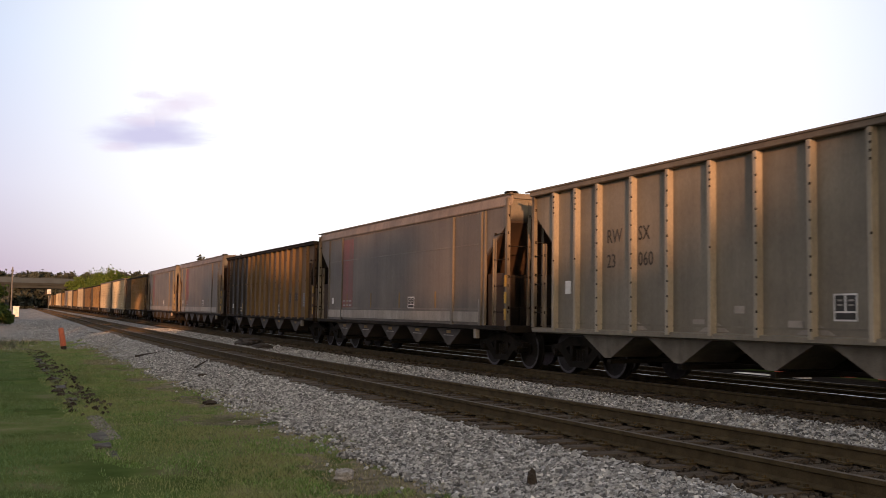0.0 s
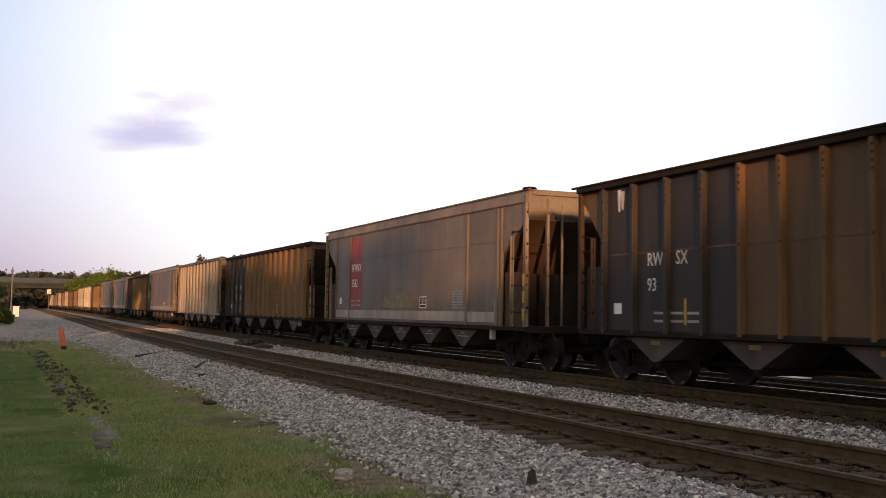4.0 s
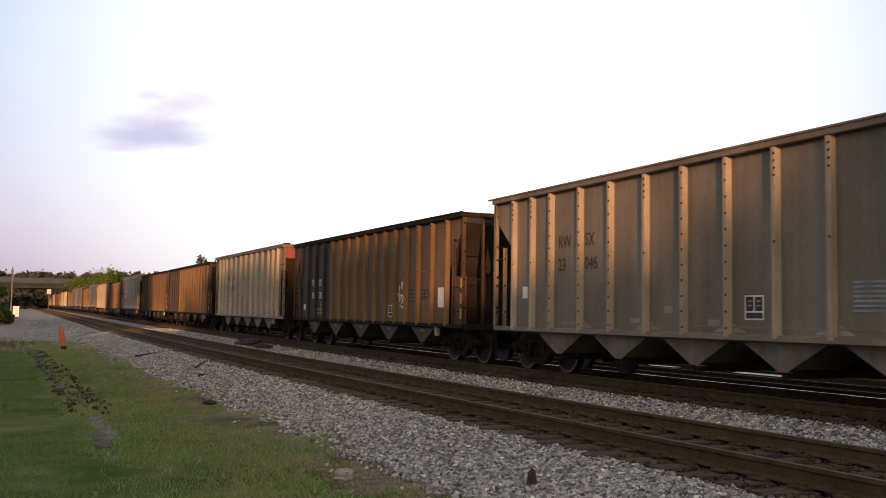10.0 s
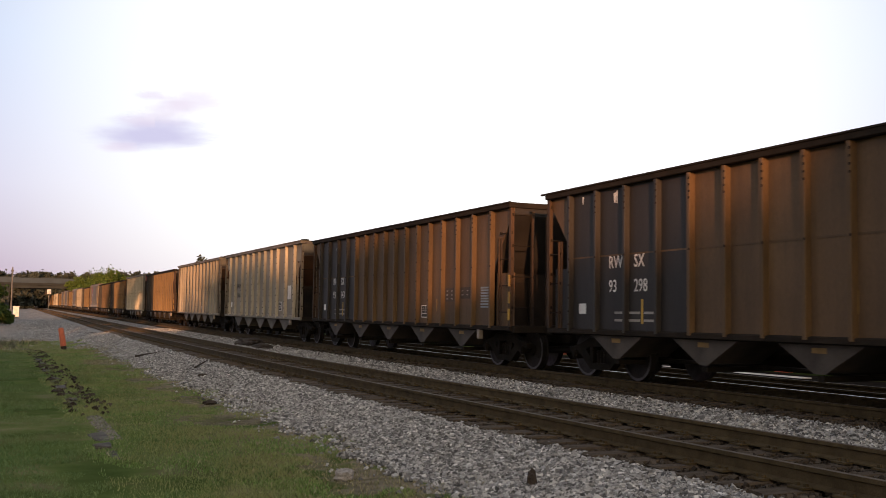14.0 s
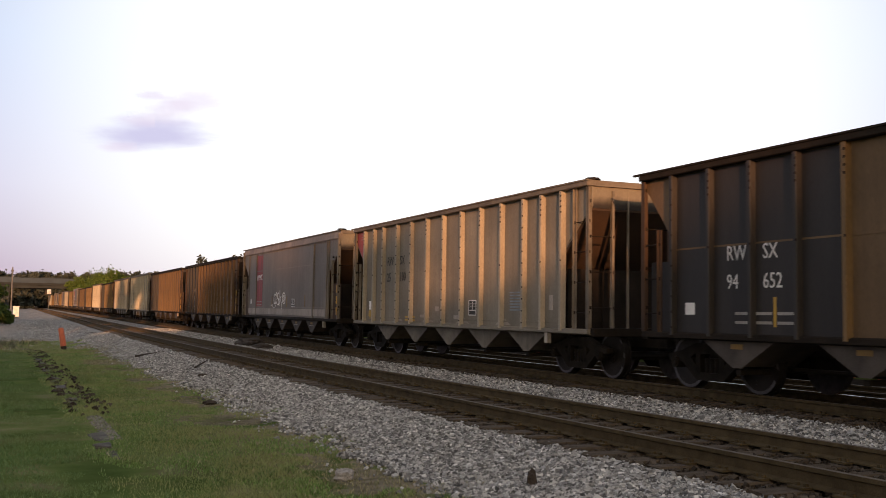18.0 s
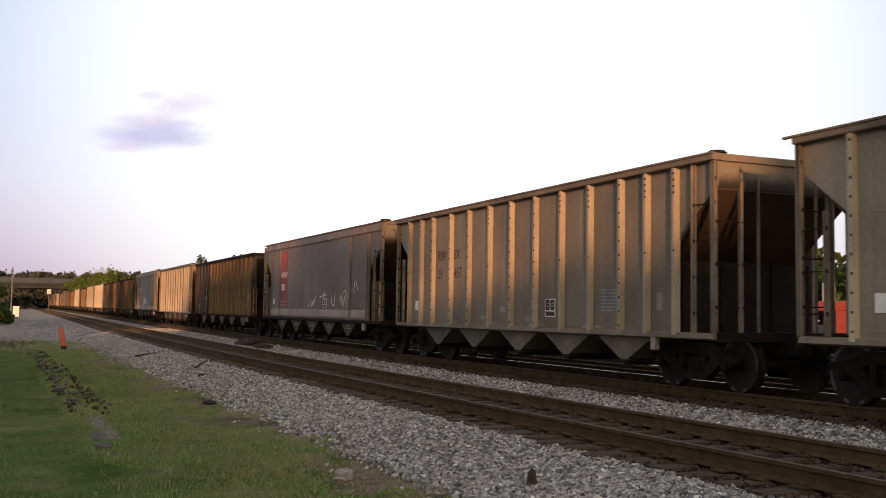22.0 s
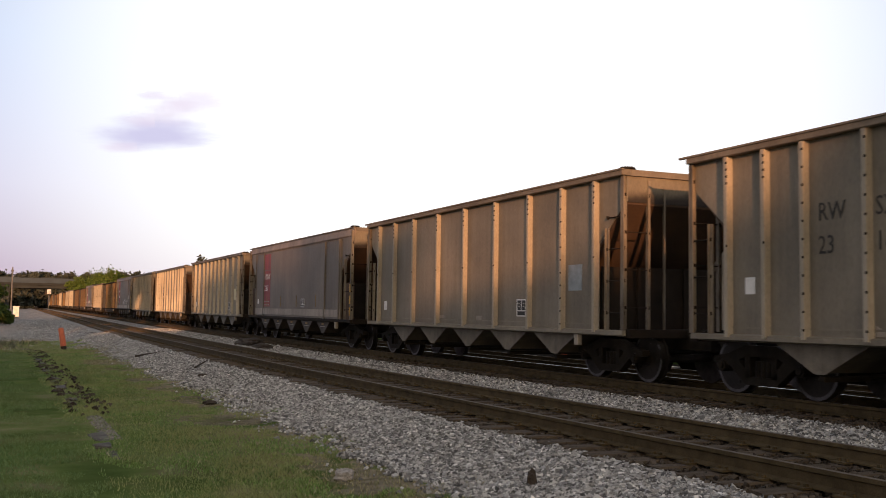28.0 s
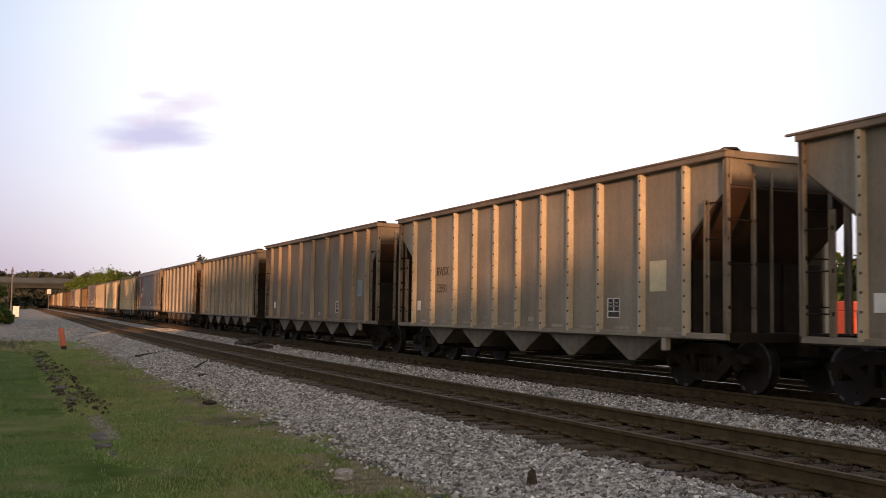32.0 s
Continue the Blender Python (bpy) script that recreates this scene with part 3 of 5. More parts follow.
woods("trackside_woods", "dark woods behind the road bridge", ((-70, 345), (12, 345)), 8, 12.5, M["dark_leaf"], 190, 0.6, 4, crown=2.4)
woods("yard_woods", "low scrub beyond the yard", ((52, 20), (46, 230)), 4, 5.4, M["leaf"], 150, 0.4, 5, crown=1.8)
woods("bushes", "dark green bushes beside the gravel", ((-3.2, 122), (0.0, 110)), 1.0, 2.8, M["leaf"], 26, 0.16, 6, crown=0.9)
for i, (x, y, h, r) in enumerate(((-0.9, 92, 4.4, 2.0), (-2.6, 97, 5.6, 2.2), (0.6, 100, 2.0, 1.0))):
    tree(x, y, h, r, 620 + i, "dark leafy bush beside the gravel lot", 1800, 0.16, lift=0.06, z=ground_height(x, y) - 0.05, group="lot bushes")
woods("scrub", "dark scrub under the road bridge", ((-34, 290), (3.0, 292)), 3, 6.2, M["dark_leaf"], 60, 0.35, 8, crown=1.5)


# ---- stones and grass ----
def stones(name, label, x0, x1, y0, y1, count, size, seed, heights=ground_height, material=None, ragged=0.0):
    """Crushed stone: angular blocks, each turned and skewed its own way."""
    g = np.random.default_rng(seed)
    cube = np.array([(x, y, z) for x in (-1, 1) for y in (-1, 1) for z in (-1, 1)], float)
    quads = np.array(((0, 1, 3, 2), (4, 6, 7, 5), (0, 4, 5, 1), (2, 3, 7, 6), (0, 2, 6, 4), (1, 5, 7, 3)))
    u = g.random(count)
    y = y0 * (y1 / y0) ** u
    x = g.uniform(x0, x1, count)
    if ragged:
        # the near edge of the spread wanders and thins out
        x = np.array([px if px > x0 + ragged * (0.5 + 0.9 * noise.noise((px * 0.6, py * 0.45, 0)) + 0.7 * noise.noise((px * 2.6, py * 2.0, 5))) else px + (x1 - px) * ((px * 977.0) % 1.0) for px, py in zip(x, y)])
    q = g.normal(size=(count, 4))
    q /= np.linalg.norm(q, axis=1)[:, None]
    w, a, b, c = q.T
    R = np.stack([1 - 2 * (b * b + c * c), 2 * (a * b - w * c), 2 * (a * c + w * b), 2 * (a * b + w * c), 1 - 2 * (a * a + c * c), 2 * (b * c - w * a), 2 * (a * c - w * b), 2 * (b * c + w * a), 1 - 2 * (a * a + b * b)], -1).reshape(-1, 3, 3)
    s = size * g.uniform(0.55, 1.35, (count, 1)) * (1 + np.maximum(0, y - 15)[:, None] * 0.004)
    dims = s[:, None] * g.uniform(0.55, 1.1, (count, 1, 3))
    v = (cube[None] + g.uniform(-0.42, 0.42, (count, 8, 3))) * dims
    v = np.einsum("nij,nkj->nki", R, v)
    z = np.array([heights(float(px), float(py)) for px, py in zip(x, y)]) + size * 0.35 * g.uniform(0, 1.2, count)
    x = x + np.array([bend(float(py)) for py in y])
    v += np.stack([x, y, z], -1)[:, None]
    f = (quads[None] + 8 * np.arange(count)[:, None, None]).reshape(-1, 4)
    ob = mesh_of(name, v.reshape(-1, 3).tolist(), f.tolist(), material or M["stone"])
    return tagged(ob, label, "gravel", kind="stuff")


M["stone"] = island_material("crushed_granite", ((0.0, (0.07, 0.068, 0.066)), (0.35, (0.20, 0.196, 0.188)), (0.7, (0.35, 0.344, 0.33)), (0.95, (0.50, 0.49, 0.465)), (1.0, (0.74, 0.72, 0.69))))
M["soiled_stone"] = island_material("rust_soiled_stone", ((0.0, (0.024, 0.019, 0.014)), (0.5, (0.048, 0.037, 0.027)), (1.0, (0.10, 0.082, 0.064))))
stones("ballast_stones", "loose gray crushed stone on the ballast shoulder", 3.65, 5.75, 5.2, 60, 66000, 0.0195, 11, ragged=0.8)
stones("ballast_stones", "loose gray crushed stone between the tracks", 8.75, 10.55, 7.5, 70, 26000, 0.0215, 12)
stones("ballast_stones", "rust-soiled stone between the rails and ties", 5.7, 8.4, 5.5, 40, 12000, 0.02, 13, lambda x, y: ground_height(x, y) + 0.006, M["soiled_stone"])
stones("ballast_stones", "rust-soiled stone beside the train's track", 10.3, 11.6, 8.5, 50, 5000, 0.022, 14, lambda x, y: ground_height(x, y), M["soiled_stone"])
stones("gravel_lot_stones", "gray gravel spread beyond the end of the verge", -2.0, 5.2, 47, 115, 8000, 0.019, 16)
stones("stray_stones", "stray stones scattered in the grass", 3.3, 4.2, 6, 40, 160, 0.018, 15)


def turf(name, label, x0, x1, y0, y1, count, tall, material, seed, bare=0.0, edge=None):
    """Single blades of grass, thinner on bare patches."""
    g = np.random.default_rng(seed)
    y = y0 * (y1 / y0) ** g.random(count)
    x = g.uniform(x0, x1, count)
    keep = []
    for i in range(count):
        d = noise.noise((x[i] * 0.8, y[i] * 0.5, 3.3)) + 0.5 * noise.noise((x[i] * 2.7, y[i] * 1.6, 9.0))
        lim = (edge(y[i]) if edge else x1) + 1.1 * noise.noise((x[i] * 0.6, y[i] * 0.45, 0)) + 0.9 * noise.noise((x[i] * 2.6, y[i] * 2.0, 5)) + 0.2 * g.normal()
        keep.append(d > bare - 0.9 + 1.2 * max(0.0, (x[i] - x0) / (x1 - x0)) ** 1.3 and x[i] < lim and not (edge and x[i] < 1.2 + 0.5 * noise.noise((x[i], y[i] * 0.7, 7)) + 0.4 * (g.random() - 0.5)))
    x, y = x[keep], y[keep]
    n = len(x)
    z = np.array([ground_height(float(px), float(py)) for px, py in zip(x, y)]) - 0.01
    a = g.uniform(0, math.tau, n)
    far = 1 + np.maximum(0, y - 12) * 0.035
    h = tall * g.uniform(0.5, 1.3, n) * np.sqrt(far)
    w = 0.006 * g.uniform(0.7, 1.5, n) * far
    p = np.stack([x, y, z], -1)
    side = np.stack([np.cos(a), np.sin(a), np.zeros(n)], -1) * w[:, None]
    lean = np.stack([g.normal(0, 0.5, n) * h, g.normal(0, 0.5, n) * h, h], -1)
    v = np.stack([p - side, p + side, p + lean], 1).reshape(-1, 3)
    tagged(mesh_of(name, v.tolist(), (np.arange(3 * n).reshape(-1, 3)).tolist(), material), label, "grass", kind="stuff")


M["blade"] = island_material("dry_summer_grass", ((0.0, (0.08, 0.14, 0.034)), (0.3, (0.142, 0.24, 0.062)), (0.8, (0.21, 0.305, 0.098)), (1.0, (0.42, 0.39, 0.24))), noise_scale=1.1, low=(0.25, 0.265, 0.11))
M["lawn"] = island_material("mown_lawn_grass", ((0.0, (0.08, 0.14, 0.046)), (0.6, (0.135, 0.215, 0.074)), (1.0, (0.19, 0.26, 0.105))), noise_scale=0.45, low=(0.165, 0.215, 0.09))
turf("verge_grass", "patchy dry green grass on the verge", 1.05, 4.5, 5.2, 60, 150000, 0.04, M["blade"], 21, 0.22, lambda y: 4.2)
turf("lawn_grass", "mown dark green lawn beside the kerb", -0.7, 1.75, 4.6, 60, 110000, 0.035, M["lawn"], 22)
M["kerb_rubble"] = island_material("worn_kerb_rubble", ((0.0, (0.10, 0.095, 0.085)), (1.0, (0.30, 0.285, 0.26))))
M["dark_weed"] = island_material("dark_weed_stalks", ((0.0, (0.05, 0.055, 0.038)), (1.0, (0.12, 0.125, 0.085))))
M["straw"] = island_material("dry_straw_grass", ((0.0, (0.15, 0.15, 0.07)), (0.6, (0.27, 0.245, 0.13)), (1.0, (0.40, 0.36, 0.22))))
turf("dry_grass", "dry yellow grass thinning out towards the ballast", 2.0, 4.7, 5.2, 50, 36000, 0.028, M["straw"], 23, -0.7, lambda y: 4.3)
turf("verge_clumps", "darker thick clumps in the verge grass", 1.4, 4.2, 5.2, 45, 26000, 0.055, M["lawn"], 25, 0.85, lambda y: 3.9)
turf("weeds", "dark ragged weeds at the end of the verge", 0.2, 2.2, 47, 56, 260, 0.3, M["dark_weed"], 26, 0.6)
turf("dry_grass", "dry yellow grass on the gravel beyond the kerb", 0.3, 3.0, 44, 62, 1500, 0.07, M["straw"], 24, -0.2)


# ---- small trackside things ----
M["kerb"] = mat("broken_gray_concrete", (0.11, 0.10, 0.085), (0.05, 0.045, 0.038), 0.95, scale=5, bump=0.5)
M["orange"] = mat("orange_marker_plastic", (0.62, 0.17, 0.085), (0.46, 0.12, 0.065), 0.5, scale=6)
M["galv"] = mat("galvanised_pole", (0.16, 0.155, 0.145), (0.11, 0.105, 0.1), 0.6, 0.3)
M["clod"] = mat("dark_soil_clod", (0.06, 0.045, 0.033), (0.03, 0.024, 0.018), 0.95, scale=9, bump=0.6)
M["rock"] = mat("pale_rock", (0.40, 0.37, 0.34), (0.24, 0.22, 0.2), 0.9, scale=7, bump=0.6)


def lump(name, label, x, y, sx, sy, sz, material, seed, sink=0.25, category="rock"):
    bm = B()
    bmesh.ops.create_icosphere(bm, subdivisions=3, radius=1)
    for v in bm.verts:
        d = 1 + 0.35 * noise.noise(v.co * 1.7 + Vector((seed, 0, 0))) + 0.15 * noise.noise(v.co * 4.5 + Vector((0, seed, 0)))
        v.co = Vector((v.co.x * sx * d, v.co.y * sy * d, v.co.z * sz * d))
    me = bpy.data.meshes.new(name)
    bm.to_mesh(me)
    bm.free()
    me.materials.append(material)
    ob = new(name, me)
    ob.location = (x, y, ground_height(x, y) + sz * (1 - 2 * sink))
    return tagged(ob, label, category)


def kerb_line():
    """A broken, half-buried kerb along the lawn."""
    rnd = random.Random(31)
    k = tagged(new("lawn_kerb"), "broken half-buried concrete kerb along the lawn", "kerb", kind="structure")
    y = 8.6
    while y < 46:
        x = 1.30 + (y - 9) * 0.006 + rnd.uniform(-0.05, 0.05)
        ln = rnd.uniform(0.35, 0.9)
        if not 9.5 < y < 12.0 and not 16.2 < y < 18.0:
            bm = box(B(), -0.1, 0.1, -ln / 2, ln / 2, -0.12, 0.005 + rnd.uniform(-0.02, 0.04), 0.02)
            for v in bm.verts:
                v.co += Vector((rnd.uniform(-0.03, 0.03), rnd.uniform(-0.04, 0.04), rnd.uniform(-0.02, 0.02)))
            p = part("kerb_stone", bm, M["kerb"], k)
            p.location = (x, y + ln / 2, ground_height(x, y) + 0.0)
        y += ln + rnd.uniform(0.05, 0.5)


kerb_line()
rnd = random.Random(77)
for i in range(30):
    y = rnd.uniform(19, 46)
    s = rnd.uniform(0.025, 0.065)
    lump("clod", "dark clod of soil and roots by the kerb", 1.4 + (y - 20) * 0.008 + rnd.uniform(-0.2, 0.4), y, s * rnd.uniform(0.9, 2.2), s * rnd.uniform(0.8, 1.5), s * 0.8, M["clod"], 40 + i, category="clod")


stones("kerb_rubble", "gray rubble of the worn kerb showing through the grass", 1.38, 1.60, 13.8, 17.0, 650, 0.010, 61, lambda x, y: ground_height(x, y) + 0.012, M["kerb_rubble"])
stones("kerb_rubble", "gray rubble of the worn kerb showing through the grass", 1.22, 1.95, 17.0, 48.0, 240, 0.03, 62, lambda x, y: ground_height(x, y) + 0.01, M["soiled_stone"])
lump("rock", "pale broken rock lying in the grass", 3.28, 9.75, 0.10, 0.085, 0.075, M["rock"], 51)
lump("rock", "small dark upright stone in the ballast", 4.60, 8.25, 0.045, 0.045, 0.10, M["clod"], 52, 0.2)
lump("rock", "dark stone on the ballast", 4.65, 24.6, 0.12, 0.1, 0.05, M["clod"], 53)
lump("clod", "dark clod lying in the grass", 3.62, 18.4, 0.13, 0.1, 0.05, M["clod"], 54, category="clod")
lump("clod", "dark heap between the two tracks", 9.75, 41.5, 0.55, 1.0, 0.2, M["clod"], 55, category="clod")
lump("clod", "dark heap between the two tracks", 9.55, 38.6, 0.4, 0.7, 0.13, M["clod"], 56, category="clod")


def stick(name, label, p, q, r):
    me_ob = part(name, rod(B(), p, q, r, 6, r * 0.6), M["clod"], None)
    tagged(me_ob, label, "stick")


stick("fallen_stick", "thin dark stick lying on the ballast", (4.4, 35.2, ground_height(4.4, 35) + 0.05), (6.4, 36.5, ground_height(5.5, 36) + 0.1), 0.04)
stick("fallen_stick", "thin dark stick lying on the ballast", (4.9, 27.0, ground_height(4.9, 27) + 0.05), (5.6, 29.0, ground_height(5.5, 29) + 0.06), 0.03)


def marker_post():
    p = tagged(new("marker_post"), "leaning orange plastic marker post in the grass", "marker post")
    p.location = (2.86, 47.0, ground_height(2.86, 47))
    p.rotation_euler = (0, radians(-10), 0)
    part("tube", rod(B(), (0, 0, 0.18), (0, 0, 0.94), 0.13, 12, 0.11), M["orange"], p)
    part("cap", rod(B(), (0, 0, 0.94), (0, 0, 0.99), 0.11, 12, 0.06), M["orange"], p)
    part("base", rod(B(), (0, 0, -0.1), (0, 0, 0.2), 0.12, 10), M["clod"], p, "dark soiled base")


marker_post()


def utility_pole(x, y, h, label, arm=1.0):
    p = tagged(new("utility_pole"), label, "pole")
    p.location = (x, y, ground_height(x, y) - 0.05)
    part("shaft", rod(B(), (0, 0, 0), (0, 0, h), 0.11, 8, 0.08), M["galv"], p)
    part("crossarm", box(B(), -arm, arm, -0.06, 0.06, h - 0.5, h - 0.36), M["bark"], p)


utility_pole(2.05, 145, 6.6, "gray pole beside the gravel road", 0.14)
utility_pole(0.3, 255, 10.8, "thin pole behind the bridge", 0.5)


def cabinet():
    c = tagged(new("signal_cabinet"), "small white signal cabinet lit by the sun beside the tracks", "cabinet")
    c.location = (2.35, 128, ground_height(2.35, 128) + 0.1)
    part("body", box(B(), -0.32, 0.32, -0.3, 0.3, 0.1, 1.25, 0.03), M["white"], c)
    part("roof", box(B(), -0.38, 0.38, -0.36, 0.36, 1.25, 1.33, 0.02), M["white"], c)
    part("base", box(B(), -0.3, 0.3, -0.28, 0.28, -0.1, 0.1), M["concrete"], c)


cabinet()


def signal_mast():
    s = tagged(new("signal_mast"), "railway signal mast with a white target beyond the train", "signal")
    s.location = (13.4, 292, ground_height(9, 292) - 0.1)
    part("mast", rod(B(), (0, 0, 0), (0, 0, 4.6), 0.1, 8), M["galv"], s)
    part("target", box(B(), -0.5, 0.5, -0.08, 0.08, 4.2, 5.5, 0.05), M["white"], s, "white signal target")
    part("hood", box(B(), -1.1, -0.5, -0.12, 0.12, 4.0, 5.2, 0.05), M["clod"], s, "dark signal head")


signal_mast()


# ---- yard beyond the train ----
M["redsteel"] = mat("red_orange_painted_steel", (0.52, 0.10, 0.055), (0.36, 0.08, 0.05), 0.55, scale=2)
# white for added blocks that stand in for a bright strip of ground
M["barrier"] = mat("bright_strip_white", (0.72, 0.69, 0.64), (0.55, 0.52, 0.47), 0.8, scale=1.5)


def yard_barriers():
    prof = ((-0.2, -0.05), (0.2, -0.05), (0.2, 0.03), (0.17, 0.055), (-0.17, 0.055), (-0.2, 0.03))
    for i in range(9):
        y = 24.4 + i * 6.2
        b = part("concrete_barrier", prism(B(), prof, "y", -1.5, 1.5), M["barrier"], None)
        b.location = (22.0, y, -0.5)
        tagged(b, "low white block standing in for bright ground at the yard's edge", "barrier", "barrier row")


def loading_platform(y):
    p = tagged(new("steel_platform"), "red-orange steel loading platform with white drums beyond the tracks", "platform", "steel platforms")
    p.location = (25.0, y, -0.5)
    part("deck", box(B(), -1.2, 1.2, -3.0, 3.0, 2.05, 2.35, 0.02), M["redsteel"], p)
    for x in (-1.0, 1.0):
        for yy in (-2.7, 0.0, 2.7):
            part("leg", box(B(), x - 0.2, x + 0.2, yy - 0.25, yy + 0.25, 0, 2.05, 0.02), M["redsteel"], p)
    part("skirt", box(B(), -0.75, -0.7, -2.9, 2.9, 0.1, 1.6), M["band"], p, "faded pinkish panel")


def drum(x, y, z):
    d = tagged(new("drum"), "white steel drum standing on the platform", "drum", "drums")
    d.location = (x, y, z)
    bm = rod(B(), (0, 0, 0), (0, 0, 0.6), 0.2, 14)
    for h in (0.18, 0.4):
        rod(bm, (0, 0, h), (0, 0, h + 0.03), 0.215, 14)
    part("shell", bm, M["white"], d)
    part("lid", rod(B(), (0, 0, 0.6), (0, 0, 0.62), 0.19, 14), M["white"], d)


yard_barriers()
for y in (19.0, 26.0, 33.0, 40.0):
    loading_platform(y)
for y in (17.5, 20.6, 24.6, 31.0):
    drum(24.6, y, 1.85)


# ---- drifting evening cloud, far off ----
def cloud_material(name, color, most):
    m = bpy.data.materials.new(name)
    m.use_nodes = True
    nt = m.node_tree
    nt.nodes.clear()
    n, l = nt.nodes.new, nt.links.new
    out, mix, tr, em = n("ShaderNodeOutputMaterial"), n("ShaderNodeMixShader"), n("ShaderNodeBsdfTransparent"), n("ShaderNodeEmission")
    tc, mp, t1 = n("ShaderNodeTexCoord"), n("ShaderNodeMapping"), n("ShaderNodeTexNoise")
    l(tc.outputs["Object"], mp.inputs[0])
    mp.inputs["Scale"].default_value = (0.009, 1, 0.03)
    t1.inputs["Scale"].default_value, t1.inputs["Detail"].default_value = 1.0, 5
    l(mp.outputs[0], t1.inputs[0])
    # densest in the middle, thinning to nothing at the rim
    g, sep = n("ShaderNodeTexGradient"), n("ShaderNodeMapping")
    g.gradient_type = "SPHERICAL"
    sep.inputs["Scale"].default_value = (1 / 125, 1, 1 / 42)
    l(tc.outputs["Object"], sep.inputs[0])
    l(sep.outputs[0], g.inputs[0])
    a, r = n("ShaderNodeMath"), n("ShaderNodeMapRange")
    a.operation = "ADD"
    l(g.outputs["Fac"], a.inputs[0])
    l(t1.outputs[0], a.inputs[1])
    r.interpolation_type = "SMOOTHSTEP"
    r.inputs[1].default_value, r.inputs[2].default_value, r.inputs[4].default_value = 0.62, 1.35, most
    l(a.outputs[0], r.inputs[0])
    em.inputs[0].default_value = (*color, 1)
    l(r.outputs[0], mix.inputs[0])
    l(tr.outputs[0], mix.inputs[1])
    l(em.outputs[0], mix.inputs[2])
    l(mix.outputs[0], out.inputs[0])
    return m


CLOUDS = []
M["cloud"] = cloud_material("lavender_cloud_vapour", (0.60, 0.57, 0.82), 0.85)
M["wisp"] = cloud_material("pink_cloud_wisp", (0.80, 0.68, 0.84), 0.5)


def cloud(az, el, w, h, vapour="cloud", dist=1800.0):
    bm = B()
    bmesh.ops.create_grid(bm, x_segments=1, y_segments=1, size=1)
    for v in bm.verts:
        v.co = Vector((v.co.x * 130, 0, v.co.y * 45))
    ob = part("cloud", bm, M[vapour], None)
    a, e = radians(az), radians(el)
    ob.scale = (w, 1, h)
    ob.visible_shadow = False
    CLOUDS.append((ob, dist, az, el))
    tagged(ob, "thin lavender evening cloud", "cloud", kind="backdrop")


cloud(7.8, 9.85, 1.3, 1.0)
cloud(5.9, 9.0, 0.5, 0.34, "wisp")
cloud(9.8, 11.8, 0.75, 0.7, "wisp")
cloud(8.6, 11.3, 0.6, 0.55, "wisp")
cloud(7.4, 11.9, 0.35, 0.3, "wisp")
cloud(7.7, 10.6, 0.8, 0.5, "wisp")

# ---- hopper cars ----
KINDS = {
    # frame length, front and rear of the body, top, rib stations from the front, hopper points, where the side cuts begin, their heights, rear ladder
    "gray": dict(B=14.62, F=0.24, R=14.40, top=3.92, ribs=(1.35, 2.63, 4.04, 5.15, 6.27, 7.38, 8.49, 9.59, 10.7, 12.06, 13.33), pockets=(2.95, 5.12, 7.42, 9.48, 11.6), ladder=(13.88, 3.15)),
    "gray_close": dict(B=14.62, F=0.22, R=14.24, top=3.92, ribs=(1.16, 2.0, 2.8, 3.94, 5.01, 6.14, 7.22, 8.33, 9.42, 10.5, 11.56, 12.37, 13.2), pockets=(2.95, 5.12, 7.36, 9.42, 11.5), ladder=(13.7, 3.8)),
    "gray_stepped": dict(B=14.62, F=0.16, R=14.36, top=3.89, ribs=(1.18, 2.12, 3.0, 4.07, 5.33, 6.58, 7.8, 9.05, 10.27, 11.48, 12.47, 13.35), pockets=(2.8, 5.12, 7.65, 10.05, 12.0), ladder=(13.86, 3.15)),
    "gray_wide": dict(B=14.62, F=0.2, R=14.12, top=3.98, ribs=(1.15, 2.42, 3.87, 5.54, 7.19, 8.87, 10.49, 11.89, 13.13), pockets=(2.95, 5.0, 7.2, 9.3, 11.4), ladder=(13.55, 2.9)),
    "rust": dict(B=15.53, F=0.1, R=15.5, top=3.79, ribs=(0.98, 1.95, 2.93, 3.9, 4.82, 5.71, 6.57, 7.43, 8.28, 9.13, 9.99, 10.83, 11.68, 12.58, 13.52, 14.5), pockets=(2.45, 5.0, 7.55, 10.1, 12.65), low=2.45, high=3.55, cut=(1.0, 14.53), ladder=(14.95, 3.0)),
    "smooth": dict(B=14.95, F=0.26, R=14.85, top=4.02, ribs=(), pockets=(2.95, 5.05, 7.2, 9.3, 11.4), low=2.66, high=3.4, cut=(1.3, 13.62), ladder=(14.2, 3.0)),
}
for d in KINDS.values():
    d.setdefault("low", 2.6)
    d.setdefault("high", 3.38)
    d.setdefault("cut", (d["ribs"] or (0, 0))[:1] + (d["ribs"] or (0, 0))[-1:])
HALF = 1.6
SILL = 0.95
MESH = {}


def shared(key, build):
    """The mesh of a piece, made once."""
    if key not in MESH:
        bm = build()
        me = bpy.data.meshes.new("piece")
        bm.to_mesh(me)
        bm.free()
        MESH[key] = me
    return MESH[key]


def piece(name, me, material, parent, at=None, label=""):
    """An object on a shared mesh, with its own material."""
    key = (me.name, material.name)
    if key not in MESH:
        MESH[key] = me.copy() if me.materials else me
        MESH[key].materials.clear()
        MESH[key].materials.append(material)
    ob = new(name, MESH[key])
    ob.parent = parent
    if at:
        ob.location = at
    if label:
        tagged(ob, label)
    return ob


